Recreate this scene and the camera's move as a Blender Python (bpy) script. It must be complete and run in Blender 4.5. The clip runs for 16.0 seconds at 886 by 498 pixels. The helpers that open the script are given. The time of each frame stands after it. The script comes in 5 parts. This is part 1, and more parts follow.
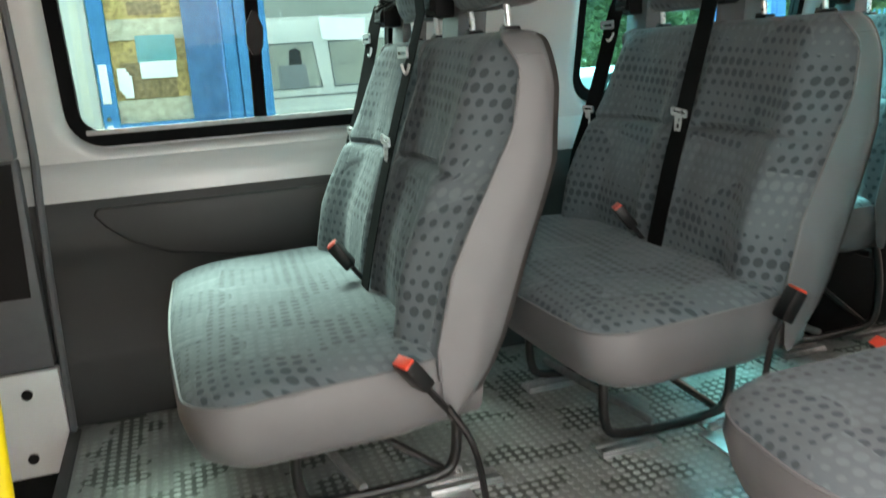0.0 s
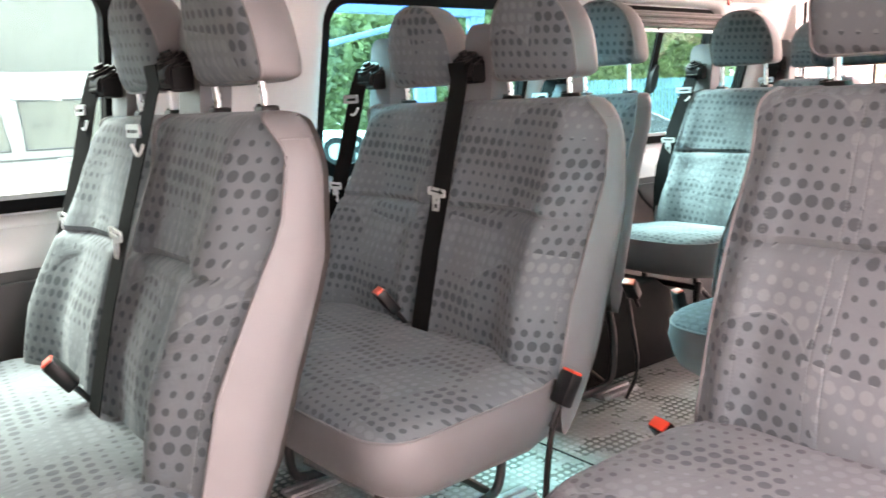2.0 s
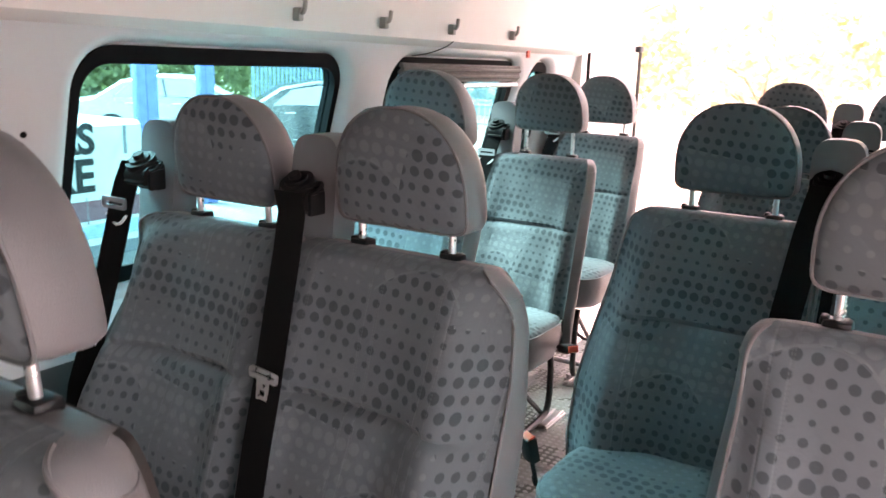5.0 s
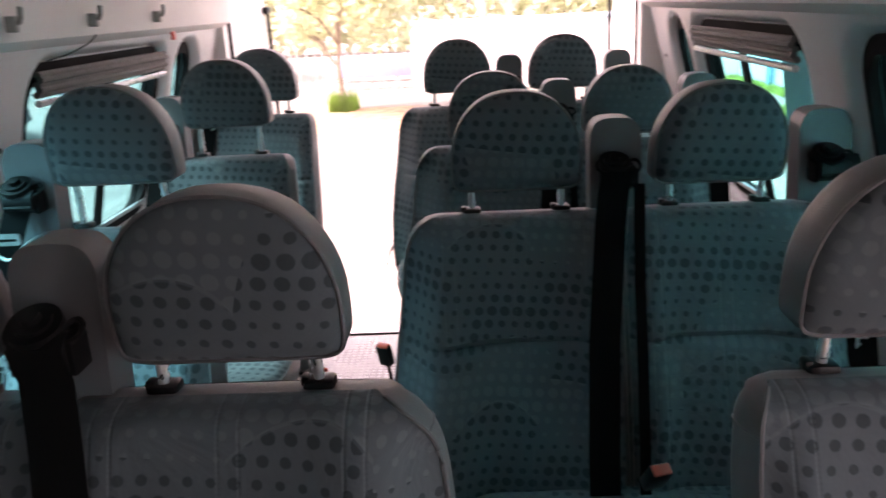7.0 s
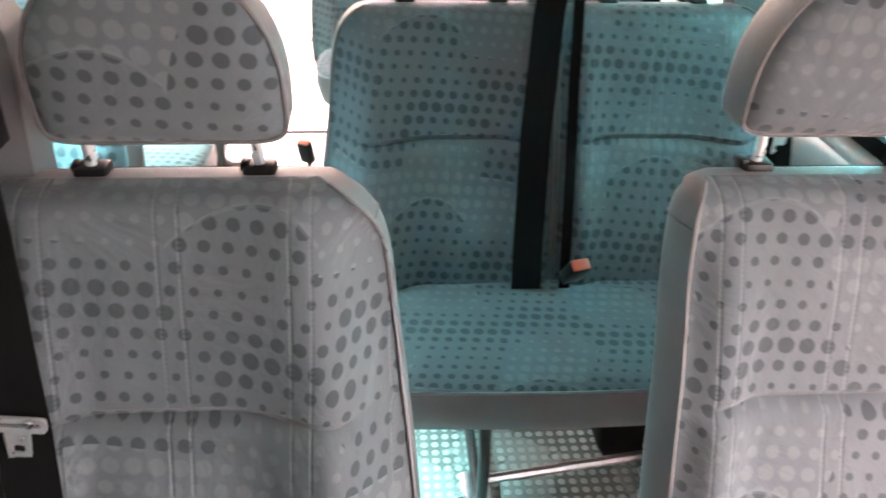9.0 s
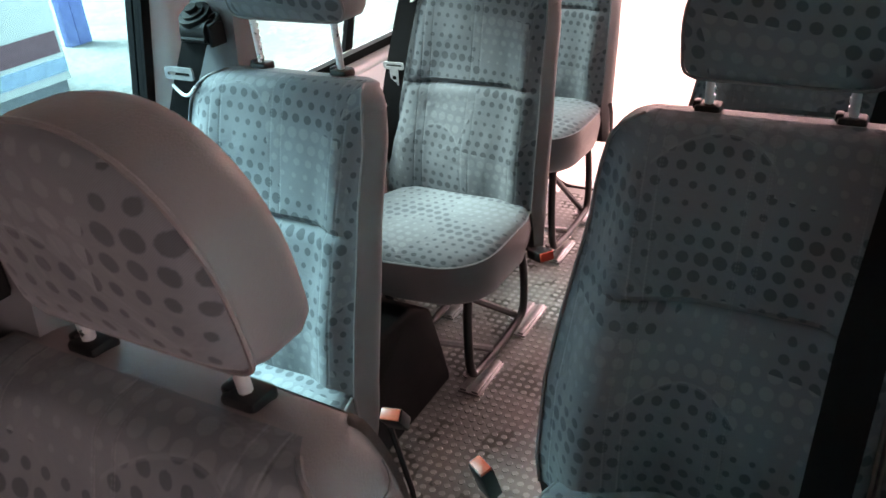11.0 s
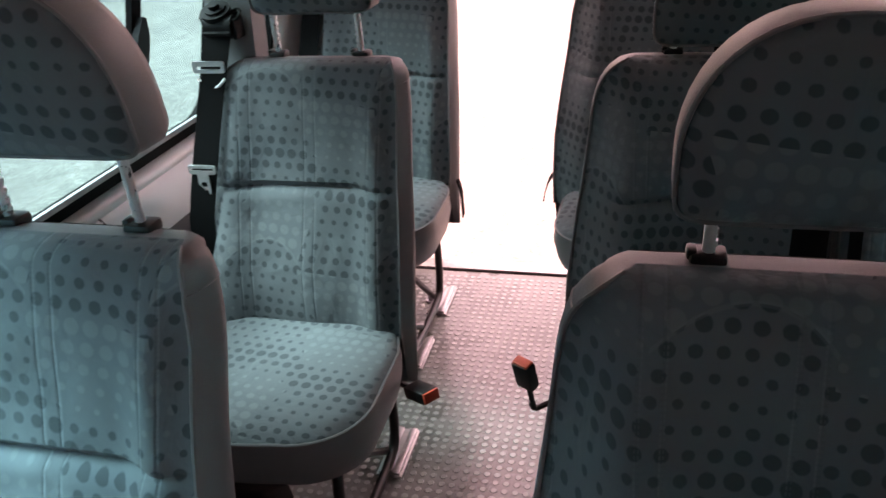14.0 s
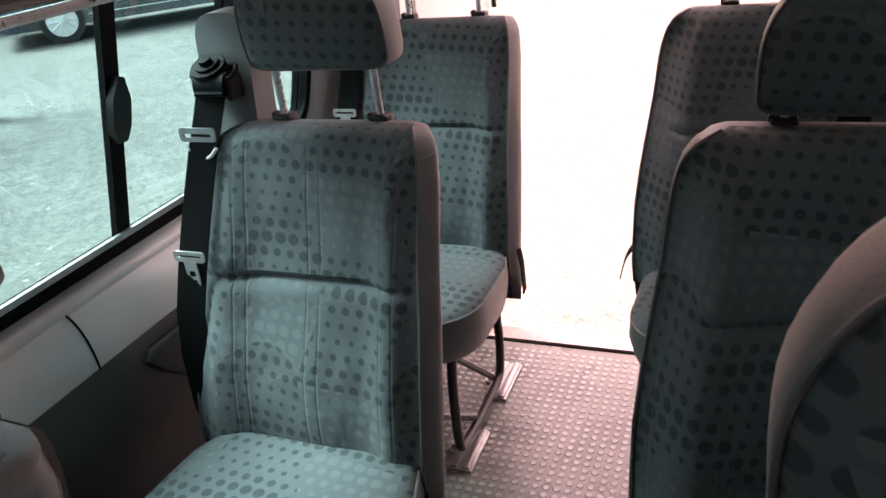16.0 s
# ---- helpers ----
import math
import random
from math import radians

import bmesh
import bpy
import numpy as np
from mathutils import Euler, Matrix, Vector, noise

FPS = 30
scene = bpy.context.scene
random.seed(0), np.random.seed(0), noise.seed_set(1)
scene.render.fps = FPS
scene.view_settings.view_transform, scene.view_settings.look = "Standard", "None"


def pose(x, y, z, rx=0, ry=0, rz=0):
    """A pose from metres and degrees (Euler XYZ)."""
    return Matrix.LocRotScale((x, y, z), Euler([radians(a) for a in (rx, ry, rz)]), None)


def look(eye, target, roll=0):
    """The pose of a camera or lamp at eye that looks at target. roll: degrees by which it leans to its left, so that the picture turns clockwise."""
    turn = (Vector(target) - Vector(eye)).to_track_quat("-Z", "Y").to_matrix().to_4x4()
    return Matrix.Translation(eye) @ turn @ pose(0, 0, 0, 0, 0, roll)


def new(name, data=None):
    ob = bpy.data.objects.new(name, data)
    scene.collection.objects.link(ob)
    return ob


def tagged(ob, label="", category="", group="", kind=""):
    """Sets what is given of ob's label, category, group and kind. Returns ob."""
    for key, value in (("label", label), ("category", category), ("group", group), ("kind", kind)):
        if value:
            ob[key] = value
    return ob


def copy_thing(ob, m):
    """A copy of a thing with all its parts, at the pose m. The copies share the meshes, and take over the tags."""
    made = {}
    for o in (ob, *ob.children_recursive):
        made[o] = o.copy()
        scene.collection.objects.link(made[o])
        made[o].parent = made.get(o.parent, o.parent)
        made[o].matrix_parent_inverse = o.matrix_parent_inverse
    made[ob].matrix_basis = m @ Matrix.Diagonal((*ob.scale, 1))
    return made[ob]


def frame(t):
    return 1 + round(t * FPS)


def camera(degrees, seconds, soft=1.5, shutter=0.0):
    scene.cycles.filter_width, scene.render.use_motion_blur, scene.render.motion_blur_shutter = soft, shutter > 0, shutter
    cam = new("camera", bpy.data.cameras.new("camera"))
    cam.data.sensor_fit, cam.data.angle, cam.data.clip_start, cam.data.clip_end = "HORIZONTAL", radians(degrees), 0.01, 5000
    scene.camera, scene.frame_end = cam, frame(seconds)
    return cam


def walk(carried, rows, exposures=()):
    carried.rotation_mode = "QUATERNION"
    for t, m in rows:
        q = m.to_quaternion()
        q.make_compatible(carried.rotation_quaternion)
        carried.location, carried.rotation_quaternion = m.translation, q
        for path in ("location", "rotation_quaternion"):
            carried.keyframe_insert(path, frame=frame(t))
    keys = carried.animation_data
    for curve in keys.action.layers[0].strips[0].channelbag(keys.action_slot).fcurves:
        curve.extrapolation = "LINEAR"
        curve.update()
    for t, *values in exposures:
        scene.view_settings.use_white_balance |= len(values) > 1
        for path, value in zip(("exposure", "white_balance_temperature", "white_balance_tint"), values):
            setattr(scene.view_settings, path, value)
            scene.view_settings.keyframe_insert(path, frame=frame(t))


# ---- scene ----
cam = camera(57.7, 16.0, shutter=0.35)
PATH = [
    (0, (0.432, 0.17, 0.877), (1.032, 2.018, 0.405), -3.7),
    (0.5, (0.409, 0.319, 0.917), (1.073, 2.169, 0.549), -3.3),
    (1, (0.396, 0.367, 0.924), (1.151, 2.186, 0.576), -3.1),
    (1.2, (0.411, 0.345, 0.925), (1.252, 2.126, 0.581), -3.2),
    (1.5, (0.429, 0.358, 0.92), (1.438, 2.046, 0.56), -3.0),
    (2, (0.437, 0.35, 0.912), (1.657, 1.892, 0.547), -2.5),
    (2.5, (0.42, 0.352, 0.914), (1.76, 1.789, 0.543), -2.6),
    (3, (0.452, 0.381, 0.919), (1.829, 1.784, 0.549), -2.0),
    (3.2, (0.489, 0.398, 0.925), (1.857, 1.809, 0.555), -1.9),
    (5.3, (0.689, 0.951, 1.21), (2.402, 1.877, 0.754), 0.4),
    (5.5, (0.732, 1.004, 1.204), (2.472, 1.878, 0.748), -1.2),
    (6, (0.816, 1.137, 1.256), (2.632, 1.809, 0.753), -2.3),
    (6.5, (0.893, 1.207, 1.285), (2.76, 1.655, 0.725), -3.0),
    (7, (0.878, 1.297, 1.298), (2.814, 1.377, 0.701), -2.9),
    (7.5, (0.924, 1.366, 1.299), (2.799, 1.095, 0.659), -1.8),
    (8, (0.922, 1.373, 1.297), (2.711, 0.965, 0.503), -1.1),
    (8.5, (0.896, 1.367, 1.283), (2.597, 0.958, 0.314), 2.3),
    (9, (0.888, 1.338, 1.275), (2.597, 1.201, 0.246), 1.5),
    (9.5, (0.974, 1.222, 1.284), (2.653, 1.535, 0.245), -0.5),
    (10, (1.122, 1.099, 1.272), (2.74, 1.724, 0.276), -2.7),
    (12.3, (1.499, 1.086, 1.293), (2.925, 2.123, 0.349), -7.2),
    (12.5, (1.52, 1.083, 1.289), (2.945, 2.138, 0.364), -7.7),
    (13, (1.572, 1.122, 1.268), (3.065, 2.117, 0.386), -7.2),
    (13.5, (1.643, 1.26, 1.259), (3.275, 1.977, 0.351), -5.2),
    (14, (1.695, 1.361, 1.269), (3.409, 1.835, 0.354), -4.2),
    (14.5, (1.758, 1.41, 1.268), (3.498, 1.752, 0.343), -3.2),
    (15, (1.852, 1.421, 1.243), (3.574, 1.837, 0.315), -3.1),
    (15.5, (1.972, 1.362, 1.243), (3.676, 1.953, 0.378), -5.2),
    (16, (2.065, 1.349, 1.249), (3.722, 2.065, 0.388), -6.5),
]
EXPOSURES = [
    (0, 4.4, 8800, 33), (1.0, 4.65, 9100, 44), (1.5, 5.05, 9600, 54), (2.0, 5.45, 9500, 59), (3.2, 5.6, 9200, 60),
    (5.3, 4.8, 9000, 58), (6.5, 4.25, 8500, 54), (7.5, 3.4, 8100, 53), (8.0, 4.3, 8300, 55), (8.5, 5.7, 9100, 55), (9.2, 5.85, 9200, 54), (10.0, 4.75, 9300, 60),
    (12.5, 4.15, 11300, 90), (13.5, 3.8, 10500, 82), (14.3, 3.45, 9200, 69), (15.0, 3.2, 9300, 73), (16.0, 3.5, 9600, 66)]
walk(cam, [(t, look(eye, target, roll)) for t, eye, target, roll in PATH], EXPOSURES)

# ---- world, sun, exposure ----
world = bpy.data.worlds.new("sky")
scene.world = world
world.use_nodes = True
wn = world.node_tree
sky = wn.nodes.new("ShaderNodeTexSky")
sky.sky_type = "NISHITA"
sky.sun_disc = False
sky.sun_elevation, sky.sun_rotation = radians(53.5), radians(-7)
sky.air_density, sky.dust_density = 1.0, 3.0
hs = wn.nodes.new("ShaderNodeHueSaturation")
hs.inputs["Saturation"].default_value = 0.3
wn.links.new(sky.outputs[0], hs.inputs["Color"])
wn.links.new(hs.outputs[0], wn.nodes["Background"].inputs[0])
wn.nodes["Background"].inputs[1].default_value = 0.097
sun = new("sun", bpy.data.lights.new("sun", "SUN"))
sun.data.energy, sun.data.angle, sun.data.color = 1.7, radians(30), (1.0, 0.98, 0.95)
sun.matrix_world = look((-1.0, 8.2, 11.2), (0, 0, 0))


# ---- materials ----
def mat(name, colour, rough=0.6, metal=0.0, var=0.15, scale=30.0, bump=0.0, bscale=200.0, spec=0.5):
    m = bpy.data.materials.new(name)
    m.use_nodes = True
    nt = m.node_tree
    b = nt.nodes["Principled BSDF"]
    b.inputs["Roughness"].default_value = rough
    b.inputs["Metallic"].default_value = metal
    b.inputs["Specular IOR Level"].default_value = spec
    co = nt.nodes.new("ShaderNodeTexCoord")
    n1 = nt.nodes.new("ShaderNodeTexNoise")
    n1.inputs["Scale"].default_value = scale
    n1.inputs["Detail"].default_value = 6
    nt.links.new(co.outputs["Object"], n1.inputs["Vector"])
    ramp = nt.nodes.new("ShaderNodeValToRGB")
    ramp.color_ramp.elements[0].position, ramp.color_ramp.elements[1].position = 0.3, 0.7
    ramp.color_ramp.elements[0].color = (*[c * (1 - var) for c in colour], 1)
    ramp.color_ramp.elements[1].color = (*[min(1, c * (1 + var)) for c in colour], 1)
    nt.links.new(n1.outputs["Fac"], ramp.inputs[0])
    nt.links.new(ramp.outputs[0], b.inputs["Base Color"])
    rr = nt.nodes.new("ShaderNodeMapRange")
    rr.inputs["To Min"].default_value, rr.inputs["To Max"].default_value = max(0.02, rough - 0.1), min(1, rough + 0.1)
    nt.links.new(n1.outputs["Fac"], rr.inputs[0])
    nt.links.new(rr.outputs[0], b.inputs["Roughness"])
    if bump:
        n2 = nt.nodes.new("ShaderNodeTexNoise")
        n2.inputs["Scale"].default_value = bscale
        nt.links.new(co.outputs["Object"], n2.inputs["Vector"])
        bp = nt.nodes.new("ShaderNodeBump")
        bp.inputs["Strength"].default_value = bump
        bp.inputs["Distance"].default_value = 0.002
        nt.links.new(n2.outputs["Fac"], bp.inputs["Height"])
        nt.links.new(bp.outputs[0], b.inputs["Normal"])
    return m


def fabric_mat():
    """Woven seat cloth: staggered dots of changing size, seams, fine weave. UV in metres."""
    m = bpy.data.materials.new("seat_cloth")
    m.use_nodes = True
    nt = m.node_tree
    N, L = nt.nodes, nt.links
    b = N["Principled BSDF"]
    b.inputs["Roughness"].default_value = 0.85
    b.inputs["Specular IOR Level"].default_value = 0.25
    b.inputs["Sheen Weight"].default_value = 0.12
    uv = N.new("ShaderNodeTexCoord")
    sep = N.new("ShaderNodeSeparateXYZ")
    L.new(uv.outputs["UV"], sep.inputs[0])

    def op(o, a, c=None, d=None):
        n = N.new("ShaderNodeMath")
        n.operation = o
        for k, v in enumerate((a, c, d)):
            if v is None:
                continue
            if isinstance(v, (int, float)):
                n.inputs[k].default_value = v
            else:
                L.new(v, n.inputs[k])
        return n.outputs[0]

    P, SKEW = 0.0238, 0.26
    u, v = sep.outputs["X"], sep.outputs["Y"]
    # rows of dots climb a little to one side, and each row is shifted against the last
    vt = op("MULTIPLY_ADD", u, -0.07, v)
    row = op("FLOOR", op("DIVIDE", vt, P))
    us = op("MULTIPLY_ADD", row, P * SKEW, u)
    col_i = op("FLOOR", op("DIVIDE", us, P))
    a = op("SUBTRACT", us, op("MULTIPLY", op("ADD", col_i, 0.5), P))
    c = op("SUBTRACT", vt, op("MULTIPLY", op("ADD", row, 0.5), P))
    d = op("SQRT", op("ADD", op("MULTIPLY", a, a), op("MULTIPLY", c, c)))
    mid_u, mid_v = op("SUBTRACT", u, a), op("SUBTRACT", v, c)
    # two kinds of column: in one the dots run down from domed arcs, in the other they run up
    UP, VP = 0.31, 0.325

    def run_of(uu, vv):
        bent = op("MULTIPLY_ADD", op("SINE", op("MULTIPLY", vv, 2 * math.pi / VP)), 0.022, uu)
        f = op("FRACT", op("DIVIDE", bent, UP))
        dome = op("LESS_THAN", f, 0.5)
        x = op("MULTIPLY", op("SUBTRACT", f, 0.25), UP)
        arc_v = op("MULTIPLY_ADD", op("MULTIPLY", x, x), -7.0, -0.02)
        sa = op("FRACT", op("DIVIDE", op("SUBTRACT", arc_v, vv), VP))
        sb = op("SUBTRACT", 1.0, op("FRACT", op("DIVIDE", op("SUBTRACT", op("MULTIPLY_ADD", uu, 0.15, -0.075), vv), VP)))
        return op("ADD", op("MULTIPLY", dome, sa), op("MULTIPLY", op("SUBTRACT", 1.0, dome), sb)), dome, sa

    run_mid, _, _ = run_of(mid_u, mid_v)
    run_here, in_dome, sa_here = run_of(u, v)
    swell = N.new("ShaderNodeValToRGB")
    er = swell.color_ramp.elements
    er[0].position, er[1].position = 0.0, 1.0
    er[0].color, er[1].color = (0.82, 0.82, 0.82, 1), (0.95, 0.95, 0.95, 1)
    for p_, g_ in ((0.27, 0.40), (0.50, 0.98), (0.63, 0.42), (0.68, 0.34), (0.94, 0.96)):
        e_ = er.new(p_)
        e_.color = (g_, g_, g_, 1)
    L.new(run_mid, swell.inputs[0])
    size = op("MULTIPLY", swell.outputs[0], 0.0098)
    mr = N.new("ShaderNodeMapRange")
    mr.inputs["From Min"].default_value, mr.inputs["From Max"].default_value = 0.0008, -0.0008
    # uneven woven edges
    frayed = N.new("ShaderNodeTexNoise")
    frayed.inputs["Scale"].default_value = 420.0
    L.new(uv.outputs["UV"], frayed.inputs["Vector"])
    L.new(op("ADD", op("SUBTRACT", d, size), op("MULTIPLY_ADD", frayed.outputs["Fac"], 0.0022, -0.0011)), mr.inputs[0])
    dots = mr.outputs[0]
    # towards the end of each run the dots are pale instead of dark
    pale = op("GREATER_THAN", run_here, 0.655)
    dotc = N.new("ShaderNodeMix")
    dotc.data_type = "RGBA"
    dotc.inputs["A"].default_value = (*CLOTH_DOT, 1)
    dotc.inputs["B"].default_value = (*CLOTH_PALE, 1)
    L.new(pale, dotc.inputs["Factor"])
    ground = N.new("ShaderNodeMix")
    ground.data_type = "RGBA"
    ground.inputs["A"].default_value = (*[c * 0.82 for c in CLOTH], 1)
    ground.inputs["B"].default_value = (*[c * 1.18 for c in CLOTH], 1)
    n4 = N.new("ShaderNodeTexNoise")
    n4.inputs["Scale"].default_value = 7.0
    n4.inputs["Detail"].default_value = 8
    L.new(uv.outputs["UV"], n4.inputs["Vector"])
    L.new(n4.outputs["Fac"], ground.inputs["Factor"])
    col = N.new("ShaderNodeMix")
    col.data_type = "RGBA"
    L.new(ground.outputs["Result"], col.inputs["A"])
    L.new(dotc.outputs["Result"], col.inputs["B"])
    L.new(op("MULTIPLY", dots, 0.84), col.inputs["Factor"])
    # thin pale arcs over the domes
    arc = N.new("ShaderNodeMapRange")
    arc.inputs["From Min"].default_value, arc.inputs["From Max"].default_value = 0.011, 0.006
    L.new(op("MINIMUM", sa_here, op("SUBTRACT", 1.0, sa_here)), arc.inputs[0])
    arcs = op("MULTIPLY", arc.outputs[0], in_dome)
    # pairs of stitched seams, a palm's width apart
    off = op("MULTIPLY", op("SUBTRACT", op("FRACT", op("DIVIDE", op("ADD", u, SEAM / 2), SEAM)), 0.5), SEAM)
    line = op("ABSOLUTE", op("SUBTRACT", op("ABSOLUTE", off), 0.011))
    st = N.new("ShaderNodeMapRange")
    st.inputs["From Min"].default_value, st.inputs["From Max"].default_value = 0.0012, 0.0006
    # the head restraints carry no seams
    sewn = op("LESS_THAN", v, 1.0)
    L.new(op("ABSOLUTE", op("SUBTRACT", line, 0.0016)), st.inputs[0])
    dash = op("GREATER_THAN", op("FRACT", op("DIVIDE", v, 0.0055)), 0.4)
    withdots = col
    col = N.new("ShaderNodeMix")
    col.data_type = "RGBA"
    col.inputs["B"].default_value = (*[c * 1.25 for c in CLOTH_PALE], 1)
    L.new(withdots.outputs["Result"], col.inputs["A"])
    L.new(op("MAXIMUM", op("MULTIPLY", arcs, 0.3), op("MULTIPLY", op("MULTIPLY", op("MULTIPLY", st.outputs[0], sewn), dash), 0.22)), col.inputs["Factor"])
    # faint twill
    tw = op("MULTIPLY_ADD", op("SINE", op("MULTIPLY", op("ADD", u, v), 3200.0)), 0.06, 1.0)
    fin = N.new("ShaderNodeMix")
    fin.data_type = "RGBA"
    fin.blend_type = "MULTIPLY"
    fin.inputs["Factor"].default_value = 1.0
    L.new(col.outputs["Result"], fin.inputs["A"])
    cb = N.new("ShaderNodeCombineColor")
    for k in range(3):
        L.new(tw, cb.inputs[k])
    L.new(cb.outputs[0], fin.inputs["B"])
    L.new(fin.outputs["Result"], b.inputs["Base Color"])
    # relief: seams every few inches and soft creases
    sm = N.new("ShaderNodeMapRange")
    sm.interpolation_type = "SMOOTHSTEP"
    sm.inputs["From Min"].default_value, sm.inputs["From Max"].default_value = 0.0, 0.0032
    L.new(line, sm.inputs[0])
    n5 = N.new("ShaderNodeTexNoise")
    n5.inputs["Scale"].default_value = 11.0
    n5.inputs["Detail"].default_value = 4
    n5.inputs["Distortion"].default_value = 0.6
    L.new(uv.outputs["UV"], n5.inputs["Vector"])
    n6 = N.new("ShaderNodeTexNoise")
    n6.inputs["Scale"].default_value = 38.0
    L.new(uv.outputs["UV"], n6.inputs["Vector"])
    h = op("ADD", op("ADD", op("MULTIPLY", op("MULTIPLY", sm.outputs[0], sewn), 0.15), op("MULTIPLY", n5.outputs["Fac"], 1.9)), op("MULTIPLY", n6.outputs["Fac"], 0.16))
    bp = N.new("ShaderNodeBump")
    bp.inputs["Strength"].default_value = 0.75
    bp.inputs["Distance"].default_value = 0.006
    L.new(h, bp.inputs["Height"])
    L.new(bp.outputs[0], b.inputs["Normal"])
    return m


def glass_mat(name, tint, gloss=0.035):
    m = bpy.data.materials.new(name)
    m.use_nodes = True
    nt = m.node_tree
    nt.nodes.remove(nt.nodes["Principled BSDF"])
    t = nt.nodes.new("ShaderNodeBsdfTransparent")
    t.inputs[0].default_value = (*tint, 1)
    g = nt.nodes.new("ShaderNodeBsdfGlossy")
    g.inputs["Roughness"].default_value = 0.02
    mx = nt.nodes.new("ShaderNodeMixShader")
    mx.inputs[0].default_value = gloss
    nt.links.new(t.outputs[0], mx.inputs[1])
    nt.links.new(g.outputs[0], mx.inputs[2])
    nt.links.new(mx.outputs[0], nt.nodes["Material Output"].inputs[0])
    return m


def leaf_mat(name, colour, var):
    m = mat(name, colour, 0.6, var=var, scale=2.5)
    nt = m.node_tree
    b, o = nt.nodes["Principled BSDF"], nt.nodes["Material Output"]
    tr = nt.nodes.new("ShaderNodeBsdfTranslucent")
    mx = nt.nodes.new("ShaderNodeMixShader")
    mx.inputs[0].default_value = 0.5
    nt.links.new(b.inputs["Base Color"].links[0].from_socket, tr.inputs[0])
    nt.links.new(b.outputs[0], mx.inputs[1])
    nt.links.new(tr.outputs[0], mx.inputs[2])
    nt.links.new(mx.outputs[0], o.inputs[0])
    return m


def asphalt_mat():
    """Worn asphalt: stones of mixed grey, faint large stains, rough relief."""
    m = mat("asphalt", (0.135, 0.133, 0.124), 0.9, var=0.14, scale=0.9, bump=0.9, bscale=70, spec=0.3)
    nt = m.node_tree
    b = nt.nodes["Principled BSDF"]
    stain = b.inputs["Base Color"].links[0].from_socket
    co = nt.nodes.new("ShaderNodeTexCoord")
    grit = nt.nodes.new("ShaderNodeTexVoronoi")
    grit.inputs["Scale"].default_value = 55.0
    patch = nt.nodes.new("ShaderNodeTexNoise")
    patch.inputs["Scale"].default_value, patch.inputs["Detail"].default_value = 7.0, 8.0
    for n in (grit, patch):
        nt.links.new(co.outputs["Object"], n.inputs["Vector"])
    tone = nt.nodes.new("ShaderNodeMapRange")
    tone.inputs["To Min"].default_value, tone.inputs["To Max"].default_value = 0.55, 1.5
    nt.links.new(grit.outputs["Color"], tone.inputs[0])
    wear = nt.nodes.new("ShaderNodeMapRange")
    wear.inputs["From Min"].default_value, wear.inputs["From Max"].default_value = 0.3, 0.7
    wear.inputs["To Min"].default_value, wear.inputs["To Max"].default_value = 0.85, 1.15
    nt.links.new(patch.outputs["Fac"], wear.inputs[0])
    both = nt.nodes.new("ShaderNodeMath")
    both.operation = "MULTIPLY"
    nt.links.new(tone.outputs[0], both.inputs[0])
    nt.links.new(wear.outputs[0], both.inputs[1])
    mul = nt.nodes.new("ShaderNodeVectorMath")
    mul.operation = "SCALE"
    nt.links.new(stain, mul.inputs[0])
    nt.links.new(both.outputs[0], mul.inputs["Scale"])
    # scattered pale chips
    chip = nt.nodes.new("ShaderNodeTexVoronoi")
    chip.inputs["Scale"].default_value = 3.2
    nt.links.new(co.outputs["Object"], chip.inputs["Vector"])
    spot = nt.nodes.new("ShaderNodeMapRange")
    spot.inputs["From Min"].default_value, spot.inputs["From Max"].default_value = 0.055, 0.035
    nt.links.new(chip.outputs["Distance"], spot.inputs[0])
    pale = nt.nodes.new("ShaderNodeMix")
    pale.data_type = "RGBA"
    pale.inputs["B"].default_value = (0.42, 0.40, 0.36, 1)
    nt.links.new(spot.outputs[0], pale.inputs["Factor"])
    nt.links.new(mul.outputs[0], pale.inputs["A"])
    nt.links.new(pale.outputs["Result"], b.inputs["Base Color"])
    return m


CLOTH, CLOTH_DOT, CLOTH_PALE = (0.087, 0.110, 0.119), (0.028, 0.041, 0.047), (0.113, 0.140, 0.150)
SEAM = 0.132
CLOTHM = fabric_mat()
VINYL = mat("seat_vinyl", (0.122, 0.120, 0.123), 0.5, var=0.06, scale=12, bump=0.25, bscale=600)
BLACK = mat("black_plastic", (0.006, 0.006, 0.0065), 0.4, var=0.2, scale=40, bump=0.1, bscale=500, spec=0.3)
WEB = mat("belt_webbing", (0.005, 0.005, 0.0053), 0.8, var=0.15, scale=300, spec=0.08)
TUBE = mat("black_painted_steel", (0.012, 0.011, 0.011), 0.35, var=0.12, scale=25)
CHROME = mat("bright_steel", (0.7, 0.7, 0.7), 0.3, 0.75, var=0.1, scale=80)
STEEL = mat("dull_steel", (0.30, 0.30, 0.31), 0.35, 0.8, var=0.15, scale=60)
ALU = mat("aluminium_rail", (0.5, 0.5, 0.5), 0.4, 0.9, var=0.15, scale=60)
RED = mat("red_button", (0.75, 0.06, 0.03), 0.4, var=0.05)
BACKPANEL = mat("dark_back_panel", (0.050, 0.045, 0.042), 0.6, var=0.15, scale=20, bump=0.3, bscale=500)
HOUSING = mat("grey_plastic", (0.115, 0.12, 0.125), 0.5, var=0.05, bump=0.15, bscale=700)
BLIND = mat("grey_blind_cloth", (0.15, 0.135, 0.125), 0.75, var=0.15, scale=40)
